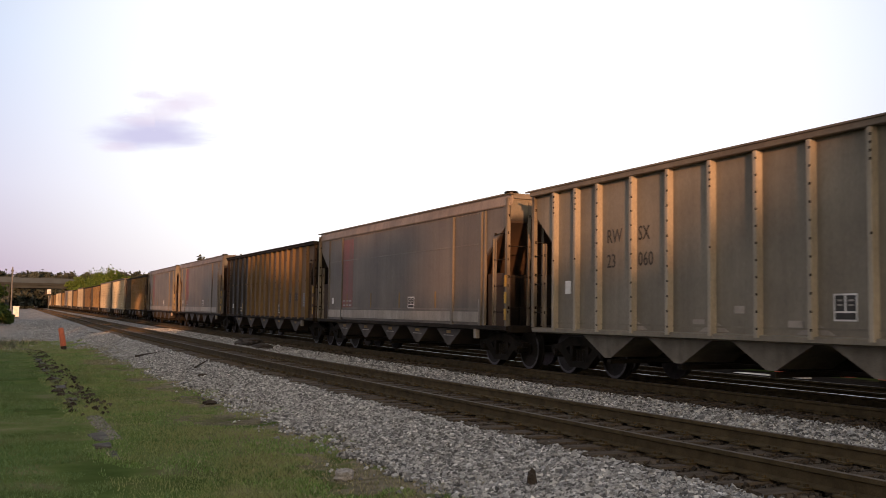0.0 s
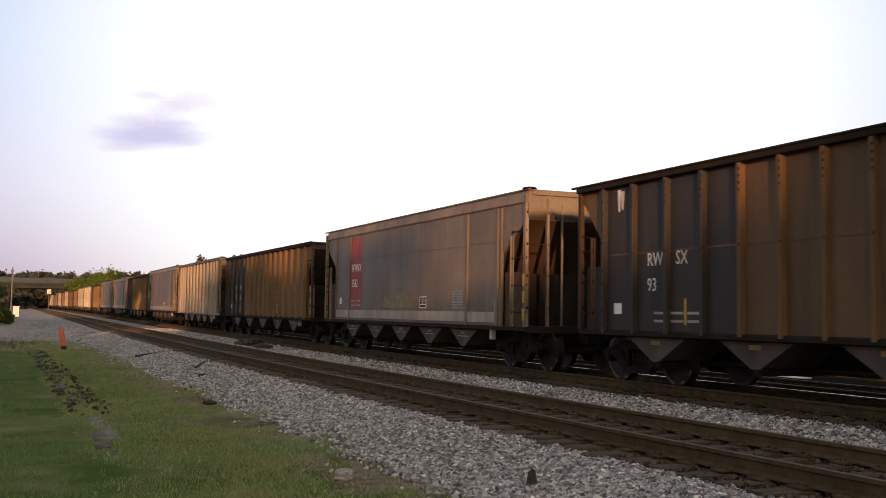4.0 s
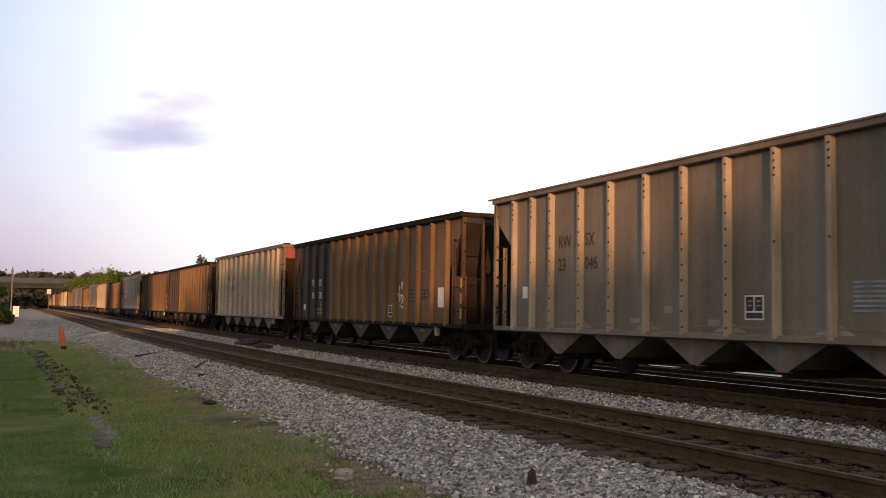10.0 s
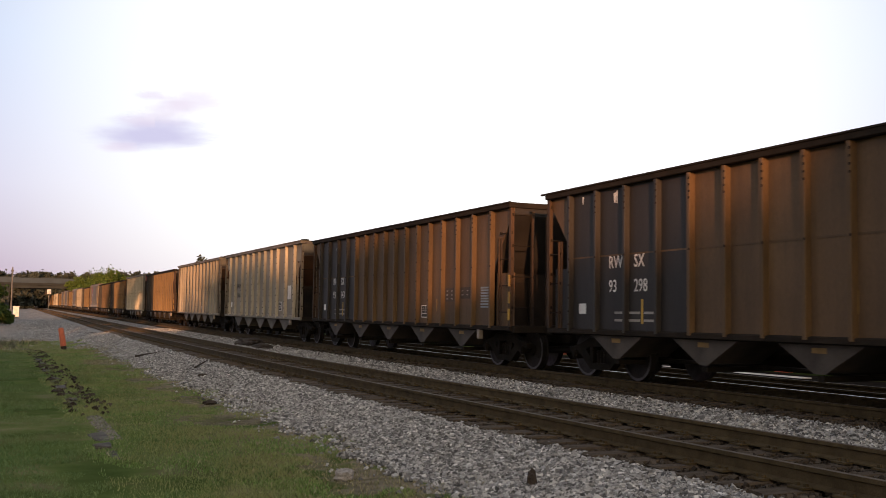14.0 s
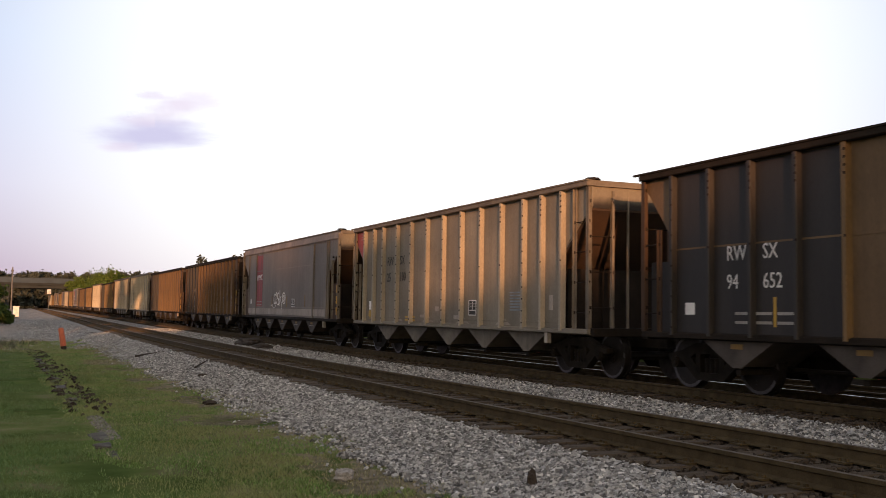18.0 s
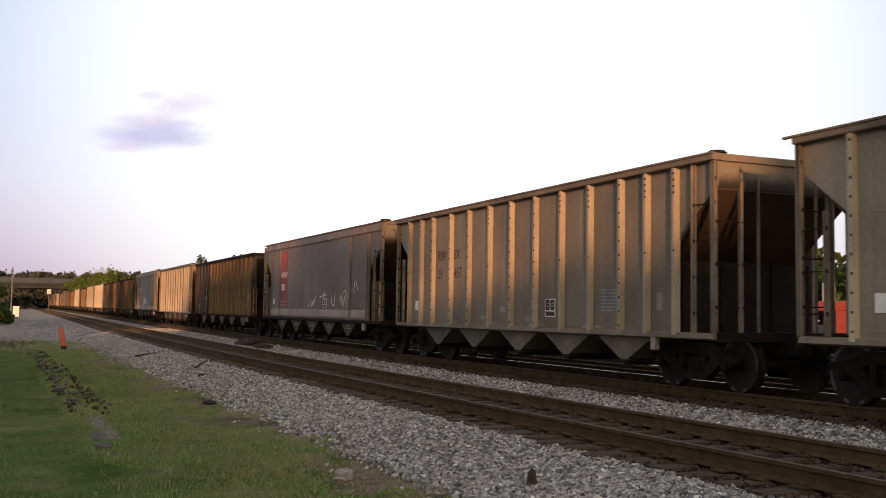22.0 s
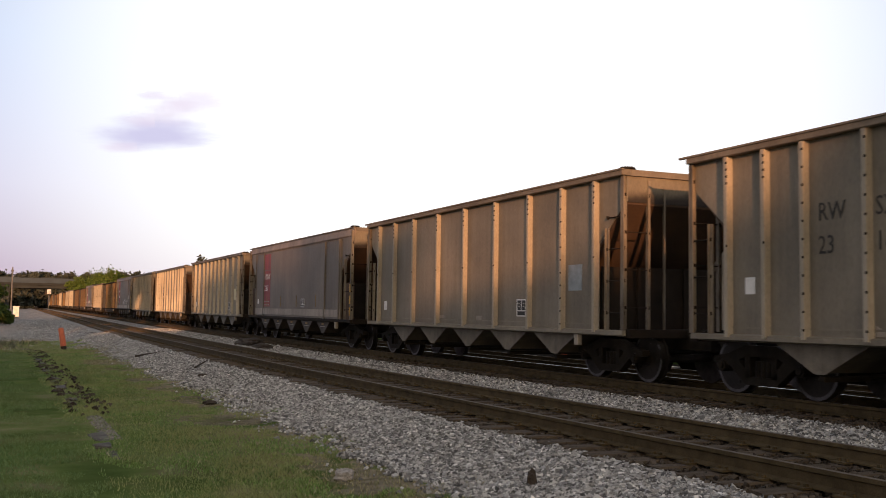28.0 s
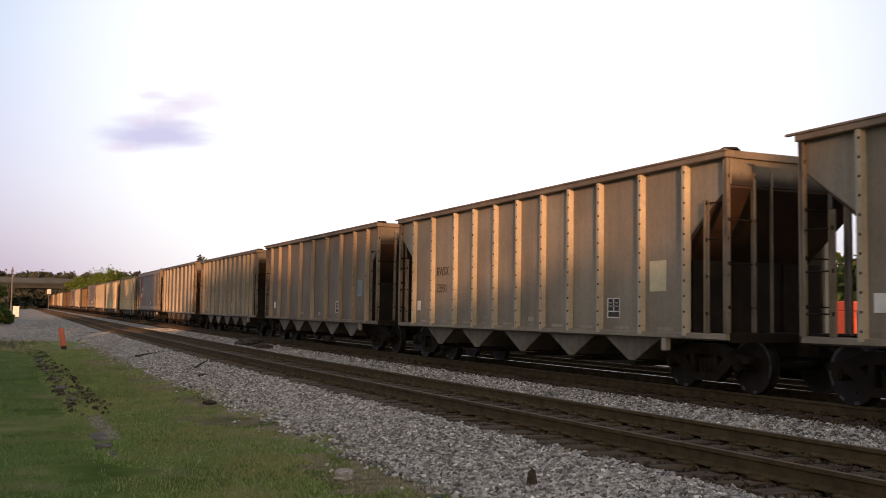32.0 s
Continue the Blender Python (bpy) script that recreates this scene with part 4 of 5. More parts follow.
def side_sheet(k, s):
    d = KINDS[k]
    f, r, top, (a, b) = d["F"], d["R"], d["top"] - 0.02, d["cut"]
    pts = [(-f, top), (-f, d["high"]), (-a, d["low"]), (-a, SILL), (-b, SILL), (-b, d["low"]), (-r, d["high"]), (-r, top)]
    return prism(B(), pts, "x", s * (HALF - 0.13), s * (HALF - 0.11))


def rib_mesh(k, s):
    top = KINDS[k]["top"] - 0.13
    x0, x1 = s * (HALF - 0.12), s * HALF
    bm = prism(B(), [(x0, -0.056), (x1 - s * 0.012, -0.046), (x1, -0.036), (x1, 0.036), (x1 - s * 0.012, 0.046), (x0, 0.056)], "z", SILL - 0.02, top)
    for v in bm.verts:
        if v.co.z < 2:
            v.co.y *= 0.8 if k == "rust" else 0.95
    return bm


def bolt_heads(k, s):
    """Rows of bolt heads on the ribs' outer flange, on one side of a car."""
    d = KINDS[k]
    top = d["top"] - 0.13
    bm = B()
    rnd = random.Random(k)
    for u in d["ribs"]:
        full = k in ("gray_stepped", "gray") or rnd.random() < 0.3
        zs = [SILL + 0.1 + 0.26 * i for i in range(11)] if full else [top - 0.12 - 0.11 * i for i in range(4)] + [2.35]
        for z in zs:
            x = s * HALF
            box(bm, min(x, x + s * 0.012), max(x, x + s * 0.012), -u - 0.05, -u - 0.018, z, z + 0.036)
    return bm


def seams(k, s):
    """Raised weld seam and lower flange line along the side sheet."""
    d = KINDS[k]
    a, b = d["cut"]
    x0, x1 = s * (HALF - 0.112), s * (HALF - 0.102)
    bm = B()
    h = {"smooth": 2.92, "rust": 2.37}.get(k, 1.07)
    box(bm, min(x0, x1), max(x0, x1), -b, -a, h, h + 0.03)
    if k == "gray_stepped":
        box(bm, min(x0, x1), max(x0, x1), -b, -a, 2.66, 2.68)
        u = a + 0.1
        while u < b - 0.1:
            box(bm, min(x0, x1 + s * 0.01), max(x0, x1 + s * 0.01), -u - 0.03, -u, 3.64, 3.67)
            u += 0.16
    if k == "smooth":
        for z in (1.34,):
            box(bm, min(x0, x1), max(x0, x1), -b, -a, z, z + 0.04)
        u = a + 0.2
        while u < b:
            box(bm, min(x0, x1 + s * 0.01), max(x0, x1 + s * 0.01), -u - 0.03, -u, 3.66, 3.69)
            u += 0.22
        for u in (2.66, 2.74, 4.9, 6.0, 7.07, 8.26, 9.32, 10.37, 11.65, 11.86):
            for z in [3.52 - 0.13 * i for i in range(4)] + [2.3, 2.1, 1.5] + ([2.8 - 0.2 * i for i in range(6)] if u > 11 or u < 3 else []):
                box(bm, min(x0, x1), max(x0, x1), -u - 0.022, -u + 0.022, z, z + 0.03)
    return bm


def gusset_panel(k, e, s):
    """Low plate that closes the side below the slope sheet, between the last rib and the corner post."""
    d = KINDS[k]
    a, b = d["cut"]
    y0, y1 = (-a, -d["F"] - 0.1) if e else (-d["R"] + 0.1, -b)
    return box(B(), min(s * 1.40, s * 1.42), max(s * 1.40, s * 1.42), y0, y1, SILL, 2.2)


LIP = {"smooth": 0.3, "rust": 0.18}


def side_rail(k, s):
    """Top rail along a side: a flat bulb with a lip that reaches out over the front."""
    d = KINDS[k]
    f, r, t = -d["F"], -d["R"], d["top"]
    inner = HALF - (0.24 if k == "smooth" else 0.18)
    outer = HALF - (0.10 if k == "smooth" else -0.02)
    bm = box(B(), min(s * inner, s * outer), max(s * inner, s * outer), r - 0.03, f + 0.03, t - (0.05 if k == "smooth" else 0.13), t - 0.01, 0.012)
    return box(bm, min(s * (outer - 0.04), s * (outer + 0.02)), max(s * (outer - 0.04), s * (outer + 0.02)), r - 0.05, f + LIP.get(k, 0.2), t - 0.035, t, 0.006)


def end_rail(k, e):
    d = KINDS[k]
    y = 0.02 - d["F"] if e else 0.16 - d["R"]
    return box(B(), -HALF + 0.18, HALF - 0.18, y - 0.18, y, d["top"] - 0.13, d["top"] - 0.014)


def upper_strip(s):
    t = KINDS["smooth"]["top"]
    pts = [(s * (HALF - 0.08), 3.72), (s * (HALF - 0.07), 3.75), (s * (HALF - 0.12), t - 0.02), (s * (HALF - 0.24), t - 0.02), (s * (HALF - 0.14), 3.72)]
    return prism(B(), pts, "y", -KINDS["smooth"]["R"], -KINDS["smooth"]["F"])


def end_sheet(k, e):
    d = KINDS[k]
    y = (-d["F"] - 0.06 if e else -d["R"] + 0.03)
    return box(B(), -HALF + 0.13, HALF - 0.13, y, y + 0.03, d["high"] - 0.02, d["top"] - 0.1)


def slope_sheet(k, e):
    d = KINDS[k]
    reach = d["cut"][0] - d["F"] if e else d["R"] - d["cut"][1]
    g = (d["high"] - d["low"]) / reach
    far = reach + (d["low"] - 1.05) / max(g, 0.72)
    pts = [(0.05, d["high"]), (reach, d["low"] - 0.02), (far, 1.05), (far, 1.0), (reach, d["low"] - 0.1), (0.05, d["high"] - 0.06)]
    pts = [(-d["F"] - u if e else u - d["R"], z) for u, z in pts]
    return prism(B(), pts, "x", -HALF + 0.14, HALF - 0.14)


def lower_panel(k, e):
    """Upright plate below the slope sheet, with two stiffeners."""
    d = KINDS[k]
    y = -d["cut"][0] if e else -d["cut"][1]
    bm = box(B(), -HALF + 0.2, HALF - 0.2, y - 0.02, y + 0.02, SILL, 2.2)
    for x in (-0.55, 0.55):
        box(bm, x - 0.04, x + 0.04, y - 0.07, y + 0.07, SILL, 2.2)
    return bm


def pocket(w):
    """One discharge pocket: a trough that narrows to its doors below, with an outer plate."""
    bm = B()
    for s in (-1, 1):
        prism(bm, [(-w, 0.86), (w, 0.86), (0.12, 0.47), (-0.12, 0.47)], "x", s * 0.35, s * 1.40)
        prism(bm, [(-w - 0.05, 0.90), (w + 0.05, 0.90), (w + 0.05, 0.865), (0.10, 0.445), (-0.10, 0.445), (-w - 0.05, 0.865)], "x", s * 1.40, s * 1.43)
    return bm


def door_gear(k):
    """Door shafts and hood plate along the middle, between the trucks."""
    L = KINDS[k]["B"]
    bm = box(B(), -0.05, 0.05, -L + 2.3, -2.3, 0.36, 0.9)
    for x in (-0.5, 0.5):
        rod(bm, (x, -L + 2.3, 0.42), (x, -2.3, 0.42), 0.04, 8)
    for u in KINDS[k]["pockets"]:
        box(bm, -1.4, 1.4, -u - 0.06, -u + 0.06, 0.34, 0.42)
    return bm


def side_sill(k, s):
    d = KINDS[k]
    return prism(B(), [(s * 1.42, 0.86), (s * 1.57, 0.89), (s * 1.57, 0.965), (s * 1.5, 0.985), (s * 1.42, 0.97)], "y", -d["R"] + 0.02, -d["F"] - 0.02)


def center_sill(k):
    L = KINDS[k]["B"]
    return box(B(), -0.2, 0.2, -L - 0.3, 0.3, 0.62, 1.0, 0.01)


def end_sill(k, e):
    y = -KINDS[k]["F"] if e else -KINDS[k]["R"]
    bm = box(B(), -1.5, 1.5, y - 0.1, y + 0.1, 0.84, 1.0, 0.01)
    return bm


def post(x, y, z0, z1, w=0.045):
    """An angle-iron post: two thin flanges at a right angle."""
    q = -1 if x < 0 else 1
    bm = box(B(), x - w, x + w, y - 0.012, y + 0.012, z0, z1)
    box(bm, min(x + q * w, x + q * (w - 0.02)), max(x + q * w, x + q * (w - 0.02)), y - w, y + w, z0, z1)
    return bm


def rung(p, q):
    """A round rung between two posts, with a bolted foot at each end."""
    bm = rod(B(), p, q, 0.011, 6)
    for x, y, z in (p, q):
        box(bm, x - 0.02, x + 0.02, y - 0.02, y + 0.02, z - 0.03, z + 0.03)
    return bm


def side_ladder(x, y, z0, z1):
    """One upright angle of the ladder beside the corner post."""
    bm = box(B(), x - 0.012, x + 0.012, y - 0.04, y + 0.04, z0, z1)
    box(bm, x - 0.05, x + 0.012, y + 0.025, y + 0.04, z0, z1)
    return bm


def sideframe(s):
    """Cast frame of a truck: arched top, two pedestals, a spring opening."""
    x0, x1 = s * 0.92, s * 1.08
    bm = B()
    prism(bm, [(-1.12, 0.50), (-1.12, 0.60), (-0.75, 0.66), (-0.35, 0.80), (0.35, 0.80), (0.75, 0.66), (1.12, 0.60), (1.12, 0.50), (0.72, 0.46), (0.36, 0.62), (-0.36, 0.62), (-0.72, 0.46)], "x", x0, x1)
    prism(bm, [(-0.72, 0.46), (-0.50, 0.56), (-0.24, 0.30), (0.24, 0.30), (0.50, 0.56), (0.72, 0.46), (0.34, 0.17), (-0.34, 0.17)], "x", x0, x1)
    for y in (-0.30, 0.30):
        box(bm, min(x0, x1), max(x0, x1), y - 0.06, y + 0.06, 0.28, 0.64)
    for y in (-0.12, 0.0, 0.12):
        rod(bm, (s * 1.0, y, 0.28), (s * 1.0, y, 0.55), 0.055, 8)
    for y in (-0.889, 0.889):
        rod(bm, (s * 0.88, y, 0.457), (s * 1.12, y, 0.457), 0.10, 10)
        rod(bm, (s * 1.12, y, 0.457), (s * 1.15, y, 0.457), 0.065, 8)
    return bm


def bolster():
    return box(B(), -0.95, 0.95, -0.17, 0.17, 0.5, 0.72, 0.02)


def wheelset():
    bm = B()
    rod(bm, (-1.0, 0, 0), (1.0, 0, 0), 0.085, 10)
    for s in (-1, 1):
        c = s * 0.735
        rod(bm, (c - 0.065, 0, 0), (c + 0.065, 0, 0), 0.457, 28)
        rod(bm, (s * 0.655, 0, 0), (s * 0.69, 0, 0), 0.485, 28)
        rod(bm, (c + s * 0.05, 0, 0), (c + s * 0.10, 0, 0), 0.14, 12)
        for i in range(5):
            a = i * math.tau / 5
            rod(bm, (c, 0.27 * math.cos(a), 0.27 * math.sin(a)), (c + s * 0.072, 0.27 * math.cos(a), 0.27 * math.sin(a)), 0.035, 6)
    return bm


def wheel_rims():
    bm = B()
    for s in (-1, 1):
        for i in range(28):
            a0, a1 = i * math.tau / 28, (i + 1) * math.tau / 28
            x = s * 0.803
            vs = [bm.verts.new((x, r * math.cos(a), r * math.sin(a))) for r, a in ((0.40, a0), (0.452, a0), (0.452, a1), (0.40, a1))]
            bm.faces.new(vs if s < 0 else vs[::-1])
    return bm


def coupler(e, L):
    y = 0.3 if e else -L - 0.3
    d = 0.28 if e else -0.28
    bm = box(B(), -0.09, 0.09, min(y, y + d), max(y, y + d), 0.76, 0.92, 0.02)
    box(bm, -0.16, 0.16, min(y + d * 0.6, y + d * 1.15), max(y + d * 0.6, y + d * 1.15), 0.70, 0.98, 0.03)
    rod(bm, (0.35, y - d, 0.6), (0.3, y + d, 0.35), 0.025, 6)
    return bm


WHEELS = {1: [], -1: []}


def truck(parent, y):
    t = piece("truck", shared(("bolster",), bolster), M["steel"], parent, (0, y, 0), "sooty cast steel truck")
    for s in (-1, 1):
        piece("sideframe", shared(("sideframe", s, "sideframe"), lambda: sideframe(s)), M["steel"], t)
    for s in (-1, 1):
        w = new("wheelset", wheel_mesh())
        w.parent = t
        w.location = (0, s * 0.889, 0.457)
        WHEELS[s].append(w)


def wheel_mesh():
    if "wheels" not in MESH:
        bm = wheelset()
        for f in bm.faces:
            f.material_index = 0
        n0 = len(bm.faces)
        rims = wheel_rims()
        me2 = bpy.data.meshes.new("rims")
        rims.to_mesh(me2)
        rims.free()
        bm.from_mesh(me2)
        bm.faces.ensure_lookup_table()
        for f in list(bm.faces)[n0:]:
            f.material_index = 1
        me = bpy.data.meshes.new("wheelset")
        bm.to_mesh(me)
        bm.free()
        me.materials.append(M["wheel"])
        me.materials.append(M["tread"])
        MESH["wheels"] = me
    return MESH["wheels"]


def flat(parent, name, u0, u1, z0, z1, material, depth=0.006, label="", base=HALF - 0.11):
    """A thin plate or painted patch on the camera's side of a car."""
    key = ("flat", u0, u1, z0, z1, depth, base, name)
    return piece(name, shared(key, lambda: box(B(), -base - depth, -base + 0.002, -u1, -u0, z0, z1)), material, parent, None, label)


def lettered(parent, name, text, u, z, size, material, base=HALF - 0.11, label="", narrow=0.84):
    ob = piece(name, letters(text, size), material, parent, None, label)
    # upright on the side that faces -x, reading towards -y
    ob.matrix_basis = Matrix(((0, 0, -1, -base - 0.008), (-narrow, 0, 0, -u), (0, 1, 0, z), (0, 0, 0, 1)))
    return ob


def hopper_car(k, paint, label, trim="", marks=(), plates=(), near=True):
    d = KINDS[k]
    L, top = d["B"], d["top"]
    car = tagged(new("hopper_car"), label, "rail car", "freight train")
    body, dark = M[paint], M["soot"]
    low = M["dusty_hopper"] if k.startswith("gray") else M["hopper"]
    for s in (-1, 1):
        piece("side_sheet", shared(("side", k, s, "side_sheet"), lambda: side_sheet(k, s)), body, car)
        piece("side_sill", shared(("sill", k, s, "side_sill"), lambda: side_sill(k, s)), body if k.startswith("gray") else dark, car)
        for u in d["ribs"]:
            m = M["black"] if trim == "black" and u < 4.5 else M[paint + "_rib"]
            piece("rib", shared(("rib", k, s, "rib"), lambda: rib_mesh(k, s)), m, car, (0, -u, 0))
        piece("weld_seam", shared(("seam", k, s, "weld_seam"), lambda: seams(k, s)), body, car)
        if d["ribs"] and s < 0:
            piece("bolt_heads", shared(("bolts", k, s, "bolt_heads"), lambda: bolt_heads(k, s)), dark, car)["kind"] = "stuff"
        if k in ("rust", "smooth"):
            for e in (1, 0):
                piece("gusset_panel", shared(("gusset", k, e, s, "gusset_panel"), lambda: gusset_panel(k, e, s)), M["darkrust"] if k == "rust" and not e else M["black"] if k == "rust" else M["mottled"], car)
        if k == "smooth":
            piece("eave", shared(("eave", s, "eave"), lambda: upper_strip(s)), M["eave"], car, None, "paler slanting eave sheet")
            for u, w in ((2.78, 0.05), (11.76, 0.06), (1.36, 0.03), (13.4, 0.05), (13.6, 0.035)):
                piece("rib", shared(("srib", s, u, "rib"), lambda: box(B(), min(s * 1.46, s * (1.52 + w / 3)), max(s * 1.46, s * (1.50 + w / 3)), -w, w, SILL, 3.70, 0.008)), body, car, (0, -u, 0))
    rim = M["soot"] if k == "rust" else M["umber"]
    for s in (-1, 1):
        piece("top_rail", shared(("rim", k, s, "top_rail"), lambda: side_rail(k, s)), rim, car)
    for e in (1, 0):
        end_paint = M["red"] if trim == "red_end" and not e else M["black"] if k == "rust" else M["darkened_end"]
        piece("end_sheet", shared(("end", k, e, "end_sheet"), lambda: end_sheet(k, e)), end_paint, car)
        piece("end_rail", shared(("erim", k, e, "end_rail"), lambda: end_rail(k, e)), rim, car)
        piece("slope_sheet", shared(("slope", k, e, "slope_sheet"), lambda: slope_sheet(k, e)), M["black"] if k == "rust" else M["mottled"], car)
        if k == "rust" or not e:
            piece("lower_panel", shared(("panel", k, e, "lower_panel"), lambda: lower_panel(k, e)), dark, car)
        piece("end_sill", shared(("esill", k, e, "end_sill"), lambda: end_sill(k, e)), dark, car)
        piece("coupler", shared(("coup", k, e, "coupler"), lambda: coupler(e, L)), M["steel"], car)
        y = -d["F"] - 0.04 if e else -d["R"] + 0.04
        iron = M["mottled"] if k == "rust" else M["post"]
        for x in (-1.52, -0.98, -0.62, 0.62, 0.98, 1.52):
            high = {1.52: top - 0.12, 0.98: top - 0.2, 0.62: top - 0.3}[abs(x)]
            w = {1.52: 0.05, 0.98: 0.035, 0.62: 0.022}[abs(x)]
            piece("end_post", shared(("post", "end_post", k, x, e), lambda: post(x, y, 0.98, high, w)), iron, car)
        if k in ("rust", "smooth") and not e:
            for z in (1.12, 1.5, 1.88):
                piece("reflector", shared(("refl", k, e, z, "reflector"), lambda: box(B(), -1.592, -1.575, y - 0.04, y + 0.04, z, z + 0.26)), M["yellow"], car)
        ul, zl = d["ladder"]
        yl = -(d["F"] + d["cut"][0]) / 2 - 0.05 if e else -ul
        piece("ladder", shared(("ladder", k, e, "ladder"), lambda: side_ladder(-1.53, yl, 0.98, 2.75 if e else zl)), iron, car)
        if near:
            for z in (1.4, 2.1, 2.8, 3.5):
                piece("rung", shared(("rung", k, e, z, "rung"), lambda: rung((-1.5, y, z), (-0.98, y, z))), dark, car)
            for z in (1.3, 1.9, 2.5) if e else (1.3, 1.9, 2.5, 3.1):
                piece("rung", shared(("srung", k, e, z, "rung"), lambda: rung((-1.53, yl, z), (-1.53, y, z))), dark, car)
    for u in d["pockets"]:
        w = {"rust": 0.78, "smooth": 0.74}.get(k, 0.84)
        piece("hopper", shared(("pocket", w, "hopper"), lambda: pocket(w)), low, car, (0, -u, 0))
        if near and not k.startswith("gray"):
            flat(car, "hopper_label", u - 0.14, u + 0.14, 0.74, 0.82, M["ochre"], 0.005, "", 1.43)
            if k == "smooth":
                flat(car, "marking_bar", u - 0.3, u + 0.3, 0.68, 0.70, M["pale"], 0.005, "", 1.43)
    piece("center_sill", shared(("csill", k, "center_sill"), lambda: center_sill(k)), M["steel"], car)
    piece("door_gear", shared(("gear", k, "door_gear"), lambda: door_gear(k)), M["steel"], car)
    for u in (1.35, d["R"] - 1.2):
        truck(car, -u)
    piece("brake_box", shared(("brake", k, "brake_box"), lambda: box(B(), -1.54, -1.44, -d["R"] + 1.62, -d["R"] + 1.76, 0.66, 0.9, 0.008)), M["band"], car)
    # flattened dark casting on the rear corner of the top rail
    if k != "rust":
        piece("corner_cap", shared(("cap", k, "corner_cap"), lambda: rod(B(), (-1.42, -d["R"] + 0.1, top), (-1.42, -d["R"] + 0.1, top + 0.04), 0.17, 14, 0.13)), dark, car)
    if trim == "black":
        flat(car, "front_panel", d["cut"][0], 4.72, SILL + 0.02, top - 0.14, M["black"], 0.005, "sooty black panel")
    if trim == "red_corner":
        f, a = d["F"] + 0.05, d["cut"][0] - 0.05
        part("corner_patch", prism(B(), [(-f, 3.78), (-f, d["high"] + 0.02), (-a, d["low"] + 0.08), (-a, 3.78)], "x", -(HALF - 0.11) - 0.005, -(HALF - 0.11)), M["red"], car, "faded red corner patch")
        for i in range(3):
            flat(car, "marking_bar", a - 0.45, a - 0.1, 3.68 - 0.08 * i, 3.71 - 0.08 * i, M["pale"], 0.008)
    if k == "smooth":
        flat(car, "side_band", 1.4, 13.3, 1.05, 1.30, M["band"], 0.03, "pale gray lower band")
        flat(car, "color_panel", 2.84, 3.88, 1.36, 3.62, M["red" if marks else "worn_red"], 0.005, "faded red panel")
    if k == "gray_stepped":
        flat(car, "lettering_panel", 3.2, 5.25, 1.0, 2.62, M["black"], 0.004, "black lettering panel")
    if k == "gray":
        for u0, u1 in zip(d["ribs"], d["ribs"][1:]):
            mid = (u0 + u1) / 2
            flat(car, "sill_tag", mid - 0.22, mid + 0.22, 1.0, 1.06, M["band"], 0.006)
    if k == "gray_close":
        for u in (3.94, 6.14, 8.33, 10.5):
            for s in (-1, 1):
                if u > 4 or s > 0:
                    piece("gusset", shared(("gus", u, s, "gusset"), lambda: prism(B(), [(-u - s * 0.08, 1.0), (-u - s * 0.38, 1.0), (-u - s * 0.08, 1.15)], "x", -(HALF - 0.105), -(HALF - 0.112))), M["band"], car, None, "pale triangular gusset")
        flat(car, "notice", 12.6, 12.76, 1.35, 1.66, M["band"], 0.006, "small pale notice")
        flat(car, "notice", 6.62, 6.86, 1.3, 1.42, M["band"], 0.006, "small pale notice")
        for row in range(7):
            flat(car, "notice_line", 10.84, 11.42, 1.33 + 0.065 * row, 1.36 + 0.065 * row, M["bluish"], 0.006)
    for m in marks:
        lettered(car, "marking", *m[:4], M[m[4]])
    for p in plates:
        flat(car, "patch" if p[4] in ("black", "stencil", "board", "ochre") else "placard", *p[:4], M[p[4]], 0.006 if p[4] in ("black", "stencil") else 0.009)
    return car




def streaks(car, seed, spots):
    """Peeled and run-down pale streaks below the top rail of a car."""
    rnd = random.Random(seed)
    for u, z, n in spots:
        bm = B()
        for i in range(n):
            w, h, du = rnd.uniform(0.02, 0.06), rnd.uniform(0.12, 0.4), rnd.uniform(-0.09, 0.09)
            top = z - i * 0.12 * rnd.random()
            x = -(HALF - 0.11)
            prism(bm, [(-u - du - w, top), (-u - du + w, top), (-u - du + w * 0.5, top - h), (-u - du - w * 0.3, top - h * 1.1)], "x", x - 0.006, x)
        part("peeled_streak", bm, M["white"], car, "pale peeled paint streak")


def scrawl(car, strokes, r=0.03, base=HALF - 0.11):
    """Sprayed white strokes, as plain flat ribbons on the side sheet."""
    for pts in strokes:
        bm = B()
        rows = []
        for k, (u, z) in enumerate(pts):
            (ua, za), (ub, zb) = pts[max(0, k - 1)], pts[min(len(pts) - 1, k + 1)]
            d = Vector((ub - ua, zb - za)).normalized()
            w = r * (0.8 + 0.3 * math.sin(3.1 * k + u))
            rows.append([bm.verts.new((x, -(u + q * w * d.y), z - q * w * d.x)) for x in (-base - 0.006, -base + 0.001) for q in (-1, 1)])
        for a, b in zip(rows, rows[1:]):
            for m, n in ((0, 1), (1, 3), (3, 2), (2, 0)):
                bm.faces.new((a[m], a[n], b[n], b[m]))
        for e in (rows[0], rows[-1]):
            bm.faces.new((e[0], e[1], e[3], e[2]))
        bmesh.ops.recalc_face_normals(bm, faces=bm.faces)
        part("spray_stroke", bm, M["white"], car, "white sprayed stroke")

# ---- the train, car by car from the head end as far as the last one that comes into view ----
RUST_L = "rust-brown ribbed open-top hopper car with a sooty black front panel"
RUST_N = "dark rust-brown ribbed open-top hopper car, streaked with soot"
GRAY_L = "dusty gray ribbed hopper car with sloped ends"
TAN_L = "dusty tan ribbed hopper car with sloped ends"
SMOOTH_L = "smooth-sided weathered gray hopper car with a faded red panel"


